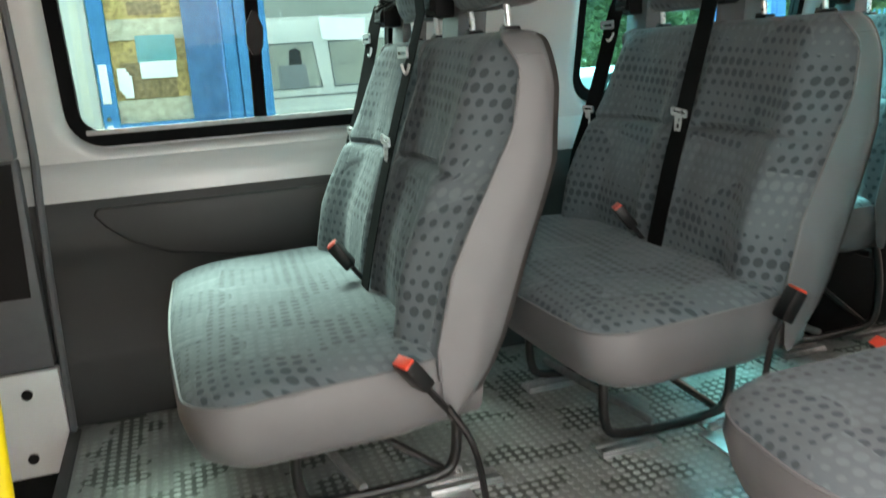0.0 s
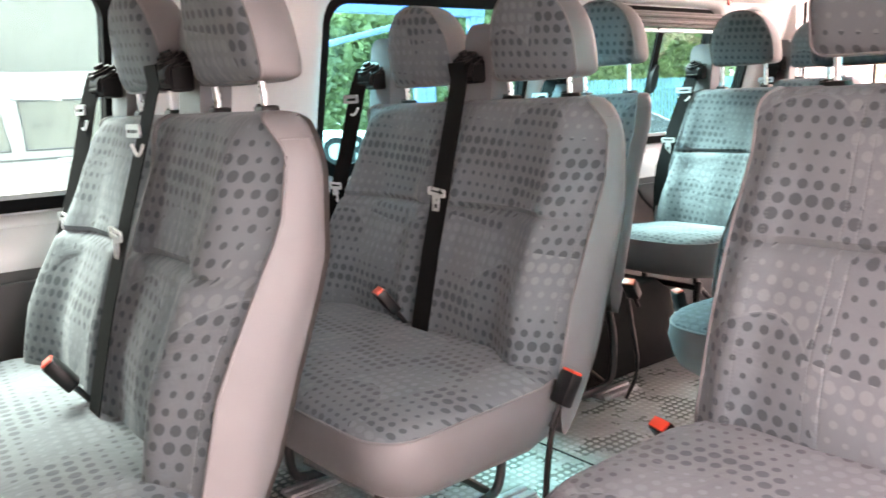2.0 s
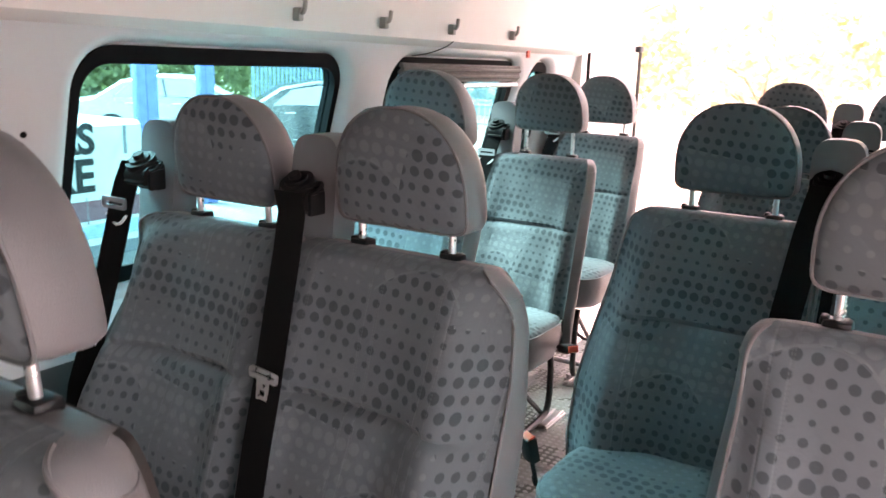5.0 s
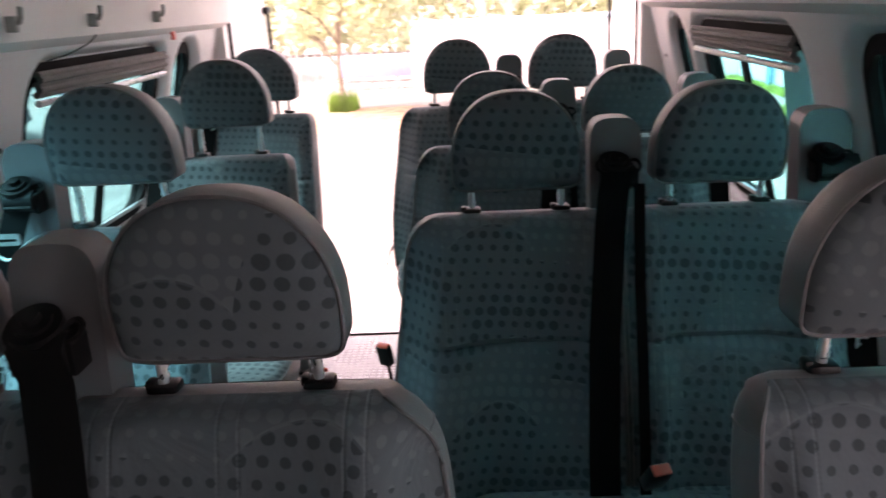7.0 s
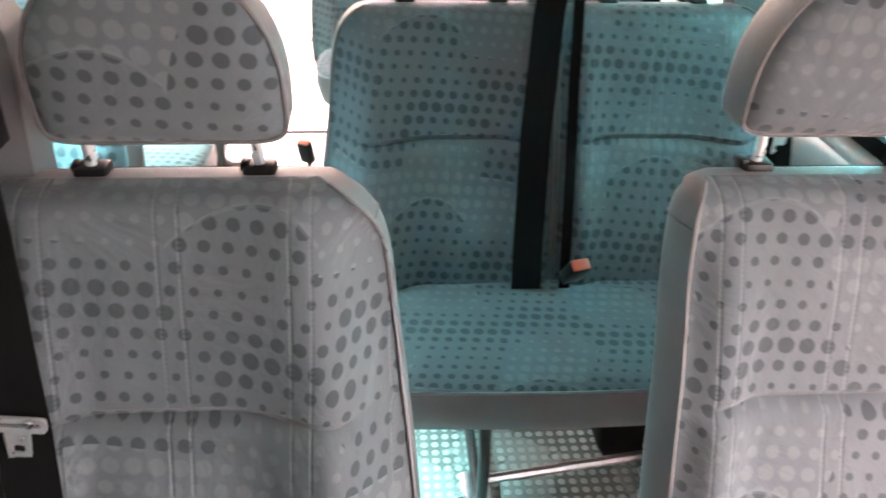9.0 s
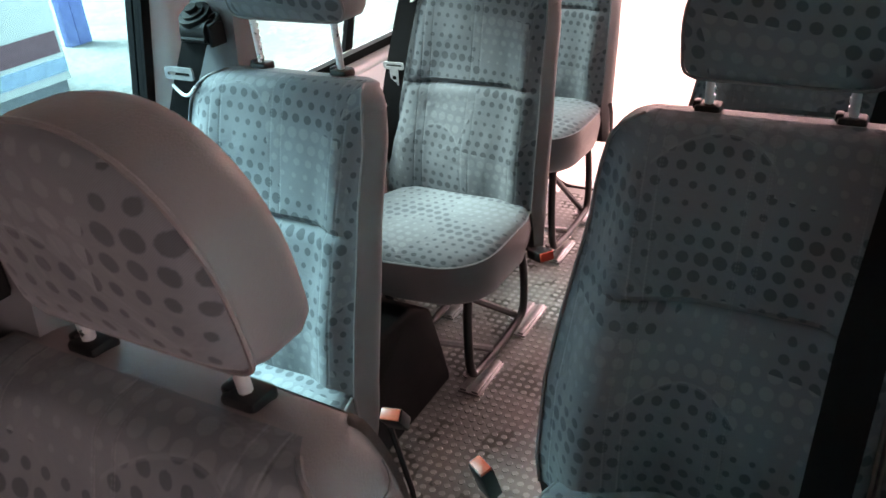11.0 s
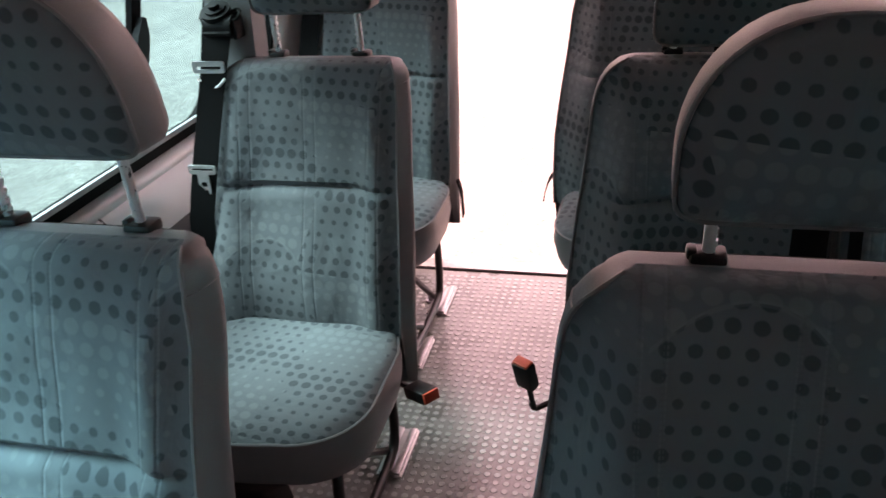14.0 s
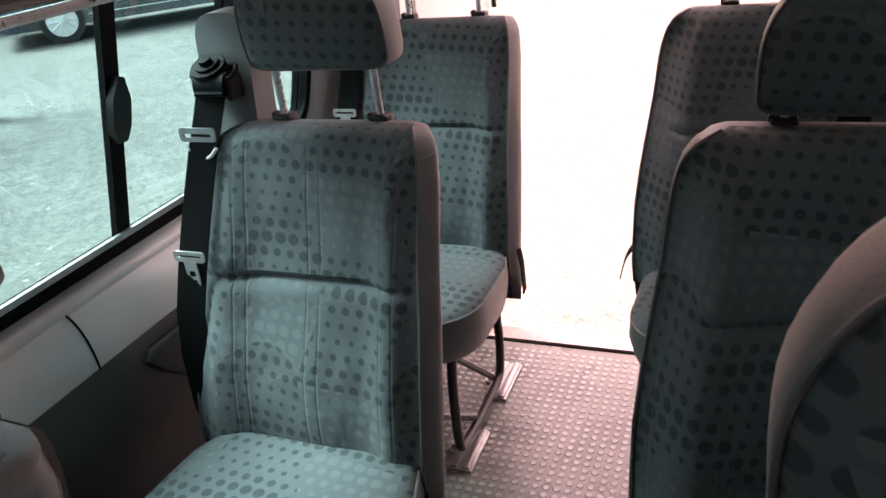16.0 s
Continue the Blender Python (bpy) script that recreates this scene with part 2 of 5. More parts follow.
HOOK = mat("pale_grey_plastic", (0.30, 0.285, 0.26), 0.45, var=0.08, bump=0.1, bscale=500)
SILVER = mat("silver_paint", (0.62, 0.63, 0.63), 0.32, 0.1, var=0.04, scale=5)
TRIM = mat("dark_grey_trim", (0.036, 0.037, 0.037), 0.5, var=0.1, scale=8, bump=0.2, bscale=400)
ARCH = mat("black_moulded_plastic", (0.007, 0.007, 0.0075), 0.6, var=0.15, scale=10, bump=0.2, bscale=300, spec=0.12)
CREAM = mat("cream_headlining", (0.73, 0.69, 0.66), 0.7, var=0.04, scale=5, bump=0.15, bscale=300)
WHITE = mat("white_paint", (0.75, 0.75, 0.74), 0.35, var=0.04, scale=6)
RUBBER = mat("black_rubber", (0.005, 0.005, 0.0055), 0.75, var=0.2, scale=40, spec=0.1)
FLOORM = mat("grey_vinyl_floor", (0.152, 0.166, 0.154), 0.28, var=0.25, scale=7, bump=0.1, bscale=150, spec=0.95)
# worn studs, paled so that part of their glare sits in the colour
COIN = mat("worn_glare_coin", (0.385, 0.415, 0.395), 0.18, var=0.25, scale=9, spec=0.95)
ASPHALT = asphalt_mat()
BLUE = mat("blue_paint", (0.0, 0.205, 0.43), 0.6, var=0.12, scale=12, spec=0.08)
YELLOW = mat("yellow_paint", (0.85, 0.62, 0.02), 0.4, var=0.05)
# tint differs by pane, tuned to set how much light each lets in
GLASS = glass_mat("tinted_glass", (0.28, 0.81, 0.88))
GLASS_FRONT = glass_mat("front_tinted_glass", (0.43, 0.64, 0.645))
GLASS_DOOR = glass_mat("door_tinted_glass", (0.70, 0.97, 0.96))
GLASS_REAR = glass_mat("rear_tinted_glass", (0.38, 0.74, 0.77))
GLASS_LEFT = glass_mat("left_tinted_glass", (0.43, 0.92, 0.94))


# ---- building helpers ----
def part(name, bm, material, parent=None, label="", smooth=True):
    bmesh.ops.recalc_face_normals(bm, faces=bm.faces)
    me = bpy.data.meshes.new(name)
    bm.to_mesh(me)
    bm.free()
    me.materials.append(material)
    if smooth:
        for p in me.polygons:
            p.use_smooth = True
        me.set_sharp_from_angle(angle=radians(42))
    ob = new(name, me)
    if parent is not None:
        ob.parent = parent
    if label:
        ob["label"] = label
    return ob


def empty(name, m=None):
    ob = new(name)
    ob.empty_display_size = 0.1
    if m is not None:
        ob.matrix_world = m
    return ob


def box(bm, a, b, bevel=0.0, seg=2):
    r = bmesh.ops.create_cube(bm, size=1.0)
    vs = r["verts"]
    c = [(a[k] + b[k]) / 2 for k in range(3)]
    s = [abs(b[k] - a[k]) for k in range(3)]
    for v in vs:
        v.co = Vector([c[k] + v.co[k] * s[k] for k in range(3)])
    if bevel:
        es = list({e for v in vs for e in v.link_edges})
        bmesh.ops.bevel(bm, geom=es, offset=bevel, segments=seg, affect="EDGES", profile=0.5)
    return bm


def boxed(a, b, bevel=0.0, seg=2):
    return box(bmesh.new(), a, b, bevel, seg)


def smooth_path(pts, rounds=2):
    pts = [Vector(p) for p in pts]
    for _ in range(rounds):
        out = [pts[0]]
        for p, q in zip(pts, pts[1:]):
            out += [p * 0.75 + q * 0.25, p * 0.25 + q * 0.75]
        out.append(pts[-1])
        pts = out
    return pts


def tube(bm, pts, r, n=8, cap=True):
    pts = [Vector(p) for p in pts]
    rings = []
    for i, p in enumerate(pts):
        d = (pts[min(i + 1, len(pts) - 1)] - pts[max(i - 1, 0)]).normalized()
        a = d.cross(Vector((0.13, 0.31, 0.94)))
        a = (a if a.length > 1e-3 else d.cross(Vector((1, 0, 0)))).normalized()
        b = d.cross(a)
        rings.append([bm.verts.new(p + a * (r * math.cos(t)) + b * (r * math.sin(t))) for t in [2 * math.pi * k / n for k in range(n)]])
    for A, B in zip(rings, rings[1:]):
        for k in range(n):
            bm.faces.new((A[k], A[(k + 1) % n], B[(k + 1) % n], B[k]))
    if cap:
        bm.faces.new(rings[0])
        bm.faces.new(rings[-1])
    return bm


def ribbon(pts, width, thick=0.0018, across=(0, 1, 0)):
    """A strap along a path, with its width along 'across' (one vector, or one for each point)."""
    bm = bmesh.new()
    pts = [Vector(p) for p in pts]
    rings = []
    for i, p in enumerate(pts):
        d = (pts[min(i + 1, len(pts) - 1)] - pts[max(i - 1, 0)]).normalized()
        a = Vector(across[i] if isinstance(across, list) else across).normalized()
        nrm = d.cross(a).normalized()
        rings.append([bm.verts.new(p + a * (sa * width / 2) + nrm * (sn * thick / 2)) for sa, sn in ((-1, -1), (1, -1), (1, 1), (-1, 1))])
    for A, B in zip(rings, rings[1:]):
        for k in range(4):
            bm.faces.new((A[k], A[(k + 1) % 4], B[(k + 1) % 4], B[k]))
    bm.faces.new(rings[0])
    bm.faces.new(rings[-1])
    return bm


def extrude_profile(prof, x0, x1, n=1):
    """An open or closed (y, z) outline drawn out along x."""
    bm = bmesh.new()
    rows = [[bm.verts.new((x0 + (x1 - x0) * k / n, y, z)) for y, z in prof] for k in range(n + 1)]
    for A, B in zip(rows, rows[1:]):
        for k in range(len(prof)):
            q = (k + 1) % len(prof)
            bm.faces.new((A[k], A[q], B[q], B[k]))
    bm.faces.new(rows[0])
    bm.faces.new(rows[-1])
    return bm


def round_rect(x0, x1, z0, z1, r, n=5):
    pts = []
    for cx, cz, a in ((x1 - r, z1 - r, 0), (x0 + r, z1 - r, 90), (x0 + r, z0 + r, 180), (x1 - r, z0 + r, 270)):
        for k in range(n + 1):
            t = radians(a + 90 * k / n)
            pts.append((cx + r * math.cos(t), cz + r * math.sin(t)))
    return pts


def plate(outer, holes, place, thick, nrm):
    """A flat plate with holes: 2D outlines, place(u, v) to 3D, thickness along nrm."""
    bm = bmesh.new()
    nrm = Vector(nrm)
    edges = []
    for loop in [outer] + holes:
        vs = [bm.verts.new(place(*p)) for p in loop]
        edges += [bm.edges.new((vs[k], vs[(k + 1) % len(vs)])) for k in range(len(vs))]
    bmesh.ops.triangle_fill(bm, edges=edges, use_beauty=True, use_dissolve=False)
    r = bmesh.ops.extrude_face_region(bm, geom=bm.faces[:])
    for v in r["geom"]:
        if isinstance(v, bmesh.types.BMVert):
            v.co += nrm * thick
    return bm


def sstep(a, b, x):
    t = min(1, max(0, (x - a) / (b - a)))
    return t * t * (3 - 2 * t)


def lerp_table(tab, z):
    for (za, *A), (zb, *B) in zip(tab, tab[1:]):
        if z <= zb:
            t = 0 if z <= za else (z - za) / (zb - za)
            return [p + (q - p) * t for p, q in zip(A, B)]
    return list(tab[-1][1:])


# ---- seats ----
# local axes: x to the rear, y across, z up from the floor; x = 0 at the head restraint's posts
BACK = [(0.295, -0.200, -0.185), (0.305, -0.205, -0.165), (0.33, -0.210, -0.140), (0.37, -0.213, -0.115), (0.42, -0.215, -0.092), (0.55, -0.185, -0.045), (0.65, -0.153, 0.0), (0.70, -0.137, 0.020), (0.82, -0.095, 0.034), (0.91, -0.062, 0.026)]
SLIM = [(0.295, -0.180), (0.305, -0.150), (0.33, -0.115), (0.37, -0.082), (0.42, -0.056), (0.55, -0.02), (0.70, 0.012), (0.82, 0.022), (0.91, 0.020)]    # rear of a single back
WING = [(0.42, 0.0), (0.55, 0.004), (0.65, 0.030), (0.75, 0.058), (0.85, 0.045), (0.907, 0.0)]    # how far the outer seam lies behind the face
TOP = 0.907
CUT = [0]


def grid_part(name, rows, uvs, material, parent, label=""):
    bm = bmesh.new()
    lay = bm.loops.layers.uv.new("UVMap")
    vv = [[bm.verts.new(p) for p in r] for r in rows]
    for i in range(len(rows) - 1):
        for j in range(len(rows[0]) - 1):
            ids = ((i, j), (i, j + 1), (i + 1, j + 1), (i + 1, j))
            f = bm.faces.new([vv[a][b] for a, b in ids])
            for lp, (a, b) in zip(f.loops, ids):
                lp[lay].uv = uvs[a][b]
    return part(name, bm, material, parent, label)


def corner(z, reach):
    """0 below the rounded shoulder, rising to 1 at the top edge."""
    t = min(1, max(0, (z - (TOP - reach)) / reach))
    return 1 - max(0, 1 - t ** 2.15) ** (1 / 2.15)


def backrest(th, c, wl, wr, zr, deep=1.0):
    """One backrest centred on y = c, reaching wl to -y and wr to +y; zr raises it."""
    k_cut = CUT[0] = CUT[0] + 1
    cut_u, cut_v = (SEAM * (0 if deep < 1 else (2, 5, 3, 6)[k_cut % 4]), 0.0 if deep < 1 else -0.07 * (k_cut % 3))
    zs = [0.295, 0.305, 0.33, 0.37, 0.42, 0.48, 0.54, 0.60, 0.64, 0.66, 0.673, 0.680, 0.685, 0.690, 0.697, 0.71, 0.73, 0.76, 0.785, 0.81, 0.83, 0.845, 0.858, 0.868, 0.876, 0.884, 0.890]
    zs += [TOP - d for d in (0.0125, 0.009, 0.006, 0.0035, 0.0018, 0.0007, 0.0002, 0)]
    nf = 41
    front, frontuv, shell = [], [], []
    seamL, seamR = [], []
    arc, last = 0.0, None
    for z in zs:
        xf, xr = lerp_table(BACK, z)
        if deep < 1:
            xr = xf + (lerp_table(SLIM, z)[0] - xf) * (deep + 0.34 * sstep(0.68, 0.86, z))
        shrink = 0.0
        if z > 0.885:
            t = (z - 0.885) / (TOP - 0.885)
            k = 1 - max(0, 1 - t ** 2.6) ** (1 / 2.6)
            mid = (xf + xr) / 2
            xf, xr = xf + (mid - xf) * k, xr + (mid - xr) * k
            shrink = 0.02 * k
        if last is not None:
            arc += math.hypot(xf - last[0], z - last[1])
        last = (xf, z)
        # outline: full at the hips and middle, drawn in and round-shouldered at the top
        taper = 1 - 0.12 * sstep(0.5, 0.86, z) - 0.05 * (1 - sstep(0.25, 0.42, z))

        def half(s):
            w = (wl if s < 0 else wr)
            if w > 0.192:
                return w * taper - 0.066 * corner(z, 0.115) - shrink * 0.2
            if deep < 1 and w < 0.2:
                return w - 0.008 * sstep(0.55, 0.85, z) - 0.022 * corner(z, 0.040)
            return w - shrink * 0.6 - 0.006 * sstep(0.84, 0.91, z)

        crease = 0.015 * math.exp(-((z - 0.685) / 0.0065) ** 2) + 0.006 * sstep(0.675, 0.695, z) * (1 - sstep(0.73, 0.82, z))
        lumbar = 0.020 * math.exp(-((z - 0.52) / 0.09) ** 2)
        row, ruv = [], []
        for k in range(nf):
            s = -1 + 2 * k / (nf - 1)
            if (wl if s < 0 else wr) > 0.24 and deep == 1.0:
                # outer bolster, swelling forward and then wrapping back to the seam
                bol = (0.014 + 0.038 * (1 - sstep(0.55, 0.86, z))) * (1 - sstep(0.86, TOP, z)) * sstep(0.20, 0.72, abs(s)) * (1 - sstep(0.66, 1.0, abs(s)))
                edge = lerp_table(WING, z)[0] * sstep(0.60, 1.04, abs(s)) * 1.03
            else:
                bol = 0.020 * (1 - sstep(0.86, TOP, z)) * sstep(0.45, 0.8, abs(s)) * (0.35 + 0.65 * (1 - sstep(0.7, 0.9, z)))
                edge = 0.024 * (1 - sstep(0.80, TOP, z)) * sstep(0.62, 1.0, abs(s)) ** 2
            y = c + s * half(s) * 0.985
            x = xf - bol + edge + crease * (1 - s ** 4) - lumbar * (1 - abs(s))
            row.append(Vector((x, y, z + zr)))
        mid = nf // 2
        run = [0.0] * nf
        for k in range(mid + 1, nf):
            run[k] = run[k - 1] + (row[k] - row[k - 1]).length
        for k in range(mid - 1, -1, -1):
            run[k] = run[k + 1] - (row[k] - row[k + 1]).length
        ruv = [(q + cut_u, arc + cut_v) for q in run]
        front.append(row)
        frontuv.append(ruv)
        ring = []
        flare = 0.015 * (1 - 0.9 * corner(z, 0.040)) * (1 - 0.35 * sstep(0.7, 0.9, z)) if deep < 1 else 0.0
        for k in range(9):
            a = math.pi / 2 * k / 8
            # side: from the seam round to the rear
            turn_in = (0.028 if deep < 1 else 0.018) * max(0.0, k / 8 - 0.55) ** 2 / 0.2025
            yy = half(1) * (0.985 + 0.03 * math.sin(2 * a) * 0.6) + (flare * math.sin(2 * a) if wr < 0.2 else 0) - turn_in
            xx = row[-1].x + (xr - 0.012 * (z < 0.9) - row[-1].x) * (k / 8)
            ring.append(Vector((xx, c + yy, z + zr)))
        for k in range(9):
            s = 1 - 2 * k / 8
            ring.append(Vector((xr + 0.004 * (z < 0.9) * (1 - s * s), c + s * (half(s) * 0.985 - (0.034 if deep < 1 else 0.024)), z + zr)))
        for k in range(9):
            a = math.pi / 2 * k / 8
            turn_in = (0.028 if deep < 1 else 0.018) * max(0.0, 0.45 - k / 8) ** 2 / 0.2025
            yy = half(-1) * (0.985 + 0.03 * math.sin(2 * a) * 0.6) + (flare * math.sin(2 * a) if wl < 0.2 else 0) - turn_in
            xx = xr - 0.012 * (z < 0.9) + (row[0].x - xr + 0.012 * (z < 0.9)) * (k / 8)
            ring.append(Vector((xx, c - yy, z + zr)))
        shell.append(ring)
        seamL.append(row[0] + Vector((-0.001, 0, 0)))
        seamR.append(row[-1] + Vector((-0.001, 0, 0)))
    bm = bmesh.new()
    V = [[bm.verts.new(p) for p in r] for r in shell]
    for A, B in zip(V, V[1:]):
        for k in range(len(A) - 1):
            bm.faces.new((A[k], A[k + 1], B[k + 1], B[k]))
    bm.faces.new(V[0])
    body = part("backrest", bm, VINYL, th, "grey vinyl back shell")
    # darker sheet added over the rear of the shell
    bm = bmesh.new()
    V = [[bm.verts.new(p + Vector((0.002, 0, 0))) for p in r[8:19]] for r in shell[2:-6]]
    for A, B in zip(V, V[1:]):
        for k in range(len(A) - 1):
            bm.faces.new((A[k], A[k + 1], B[k + 1], B[k]))
    bmesh.ops.solidify(bm, geom=bm.faces[:], thickness=-0.003)
    part("back_panel", bm, BACKPANEL, body, "darker grey sheet over the rear of the shell")
    k0 = 3
    grid_part("cover", front[k0:], frontuv[k0:], CLOTHM, body, "teal-grey dotted woven cloth")
    k = next(i for i, z in enumerate(zs) if z > 0.862)
    for sd, ring in ((1, shell[k][:9]), (-1, shell[k][18:])):
        pts = [p + Vector((0, sd * 0.0002, 0)) for p in ring]
        part("shoulder_seam", tube(bmesh.new(), pts, 0.0015, 6), VINYL, body)
    for sm in (seamL, seamR):
        part("piping", tube(bmesh.new(), sm[k0:-2], 0.0028, 6), VINYL, body)
    return body


def headrest(th, c, lift, zr):
    """A padded head restraint on two posts."""
    cut = 1.32 + 0.07 * (CUT[0] % 4)
    W, H, zb, xc = 0.122, 0.188, TOP + lift, 0.004
    out = []
    n = 44
    for k in range(n):
        a = 2 * math.pi * k / n
        ca, sa = math.cos(a), math.sin(a)
        if sa >= 0:
            y = W * (1 if ca >= 0 else -1) * abs(ca) ** 0.86
            z = 0.055 + (H - 0.055) * abs(sa) ** 0.97
        else:
            y = W * (1 if ca >= 0 else -1) * abs(ca) ** 0.22
            z = 0.055 - 0.055 * abs(sa) ** 0.30
        out.append((y, z))
    ctr = (0.0, 0.095)

    def ring(x, inset):
        f = 1 - inset / 0.13
        r = []
        for y, z in out:
            zz = ctr[1] + (z - ctr[1]) * f
            r.append(Vector((xc + x - 0.16 * (zz - 0.06), c + y * f, zb + zr + zz)))
        return r

    def fan(rings, centre, name, material, parent, label, fabric):
        bm = bmesh.new()
        lay = bm.loops.layers.uv.new("UVMap")
        V = [[bm.verts.new(p) for p in r] for r in rings]
        for A, B in zip(V, V[1:]):
            for k in range(n):
                bm.faces.new((A[k], A[(k + 1) % n], B[(k + 1) % n], B[k]))
        m = bm.verts.new(centre)
        for k in range(n):
            bm.faces.new((V[-1][k], V[-1][(k + 1) % n], m))
        for f in bm.faces:
            for lp in f.loops:
                lp[lay].uv = (lp.vert.co.y - c + cut + 0.055, lp.vert.co.z + cut)
        return part(name, bm, material, parent, label)

    shell = [ring(-0.030, 0.004), ring(-0.014, 0.0), ring(0.022, 0.0), ring(0.038, 0.006), ring(0.047, 0.020), ring(0.050, 0.05)]
    body = fan(shell, Vector((xc + 0.050, c, zb + zr + 0.095)), "headrest", VINYL, th, "grey vinyl head restraint", False)
    face = [ring(-0.030, 0.004), ring(-0.037, 0.010), ring(-0.043, 0.022), ring(-0.047, 0.045), ring(-0.049, 0.085)]
    fan(face, Vector((xc - 0.0535, c, zb + zr + 0.095)), "cover", CLOTHM, body, "dark dotted woven cloth", True)
    part("piping", tube(bmesh.new(), ring(-0.031, 0.002) + [ring(-0.031, 0.002)[0]], 0.0024, 6), VINYL, body)
    for s in (-1, 1):
        y = c + s * 0.0855
        bm = tube(bmesh.new(), [(0.0, y, TOP - 0.02 + zr), (-0.006, y, zb + zr + 0.02)], 0.0058, 12)
        for k in range(int((lift - 0.012) / 0.011)):
            z = TOP + 0.014 + 0.011 * k
            tube(bm, [(-0.002, y - s * 0.0028, z + zr), (-0.002, y - s * 0.0028, z + 0.006 + zr)], 0.0048, 8)
        part("post", bm, CHROME, body, "bright notched steel post")
        bm = boxed((-0.015, y - 0.017, TOP - 0.008 + zr), (0.015, y + 0.017, TOP + 0.008 + zr), 0.005)
        box(bm, (-0.009, y + 0.010, TOP + zr), (0.009, y + 0.020, TOP + 0.011 + zr), 0.003)
        part("collar", bm, BLACK, body, "black plastic collar")
    return body


def cushion(th, y0, y1, zr, big=(0.05, 0.05), x0=-0.615, tilt=0.0):
    """The seat pad from y0 to y1: cloth top, vinyl skirt, piping between."""
    x1, zt, zb = -0.13, 0.425 + zr, 0.274 + zr
    n = 10
    # plan outline, rounded at the front corners
    rl, rr = big
    plan = [(x1, y0 + 0.045), (x1 - 0.06, y0 + 0.03), (x1 - 0.14, y0 + 0.006)]
    for k in range(n + 1):
        a = math.pi / 2 * k / n
        plan.append((x0 + rl * (1 - math.sin(a)), y0 + rl * (1 - math.cos(a))))
    mid = 14
    for k in range(1, mid):
        y = (y0 + rl) + (y1 - rr - y0 - rl) * k / mid
        plan.append((x0 - 0.012 * math.sin(math.pi * k / mid), y))
    for k in range(n + 1):
        a = math.pi / 2 * (1 - k / n)
        plan.append((x0 + rr * (1 - math.sin(a)), y1 - rr * (1 - math.cos(a))))
    plan += [(x1 - 0.14, y1 - 0.006), (x1 - 0.06, y1 - 0.03), (x1, y1 - 0.045)]
    cx, cy = (x0 + x1) / 2 + 0.05, (y0 + y1) / 2

    def ring(z, inset, drop=0.0):
        r = []
        for x, y in plan:
            fx = 1 - inset / ((x1 - x0) / 2)
            fy = 1 - inset / ((y1 - y0) / 2)
            px = x if x == x1 else cx + (x - cx) * fx
            r.append(Vector((px, cy + (y - cy) * fy, z - drop * sstep(-0.35, x0, px) + tilt * (x1 - px) / (x1 - x0))))
        return r

    skirt = [ring(zb, 0.055), ring(zb + 0.005, 0.034), ring(zb + 0.022, 0.017), ring(zb + 0.05, 0.008), ring(zt - 0.06, 0.0), ring(zt - 0.022, 0.004, 0.012)]
    bm = bmesh.new()
    V = [[bm.verts.new(p) for p in r] for r in skirt]
    for A, B in zip(V, V[1:]):
        for k in range(len(A) - 1):
            bm.faces.new((A[k], A[k + 1], B[k + 1], B[k]))
    bm.faces.new(V[0])
    body = part("cushion", bm, VINYL, th, "grey vinyl cushion skirt")
    bm = bmesh.new()
    lay = bm.loops.layers.uv.new("UVMap")
    tops = [skirt[-1], ring(zt - 0.010, 0.012, 0.012), ring(zt - 0.002, 0.028, 0.012), ring(zt + 0.004, 0.06, 0.01), ring(zt + 0.003, 0.10, 0.006)]
    V = [[bm.verts.new(p) for p in r] for r in tops]
    for A, B in zip(V, V[1:]):
        for k in range(len(A) - 1):
            bm.faces.new((A[k], A[k + 1], B[k + 1], B[k]))
    last = V[-1]
    h = len(last) // 2
    for k in range(h):
        a, b2 = last[k], last[k + 1]
        p, q = last[len(last) - 2 - k], last[len(last) - 1 - k]
        if len({a, b2, p, q}) == 4:
            bm.faces.new((a, b2, p, q))
        elif len({a, b2, p, q}) == 3:
            bm.faces.new(list(dict.fromkeys((a, b2, p, q))))
    for f in bm.faces:
        for lp in f.loops:
            lp[lay].uv = (lp.vert.co.y + 2.20, lp.vert.co.x + lp.vert.co.z + 2.0)
    part("cover", bm, CLOTHM, body, "teal-grey dotted woven cloth")
    part("piping", tube(bmesh.new(), [p + Vector((0, 0, 0.001)) for p in skirt[-1]], 0.003, 6), VINYL, body)
    return body


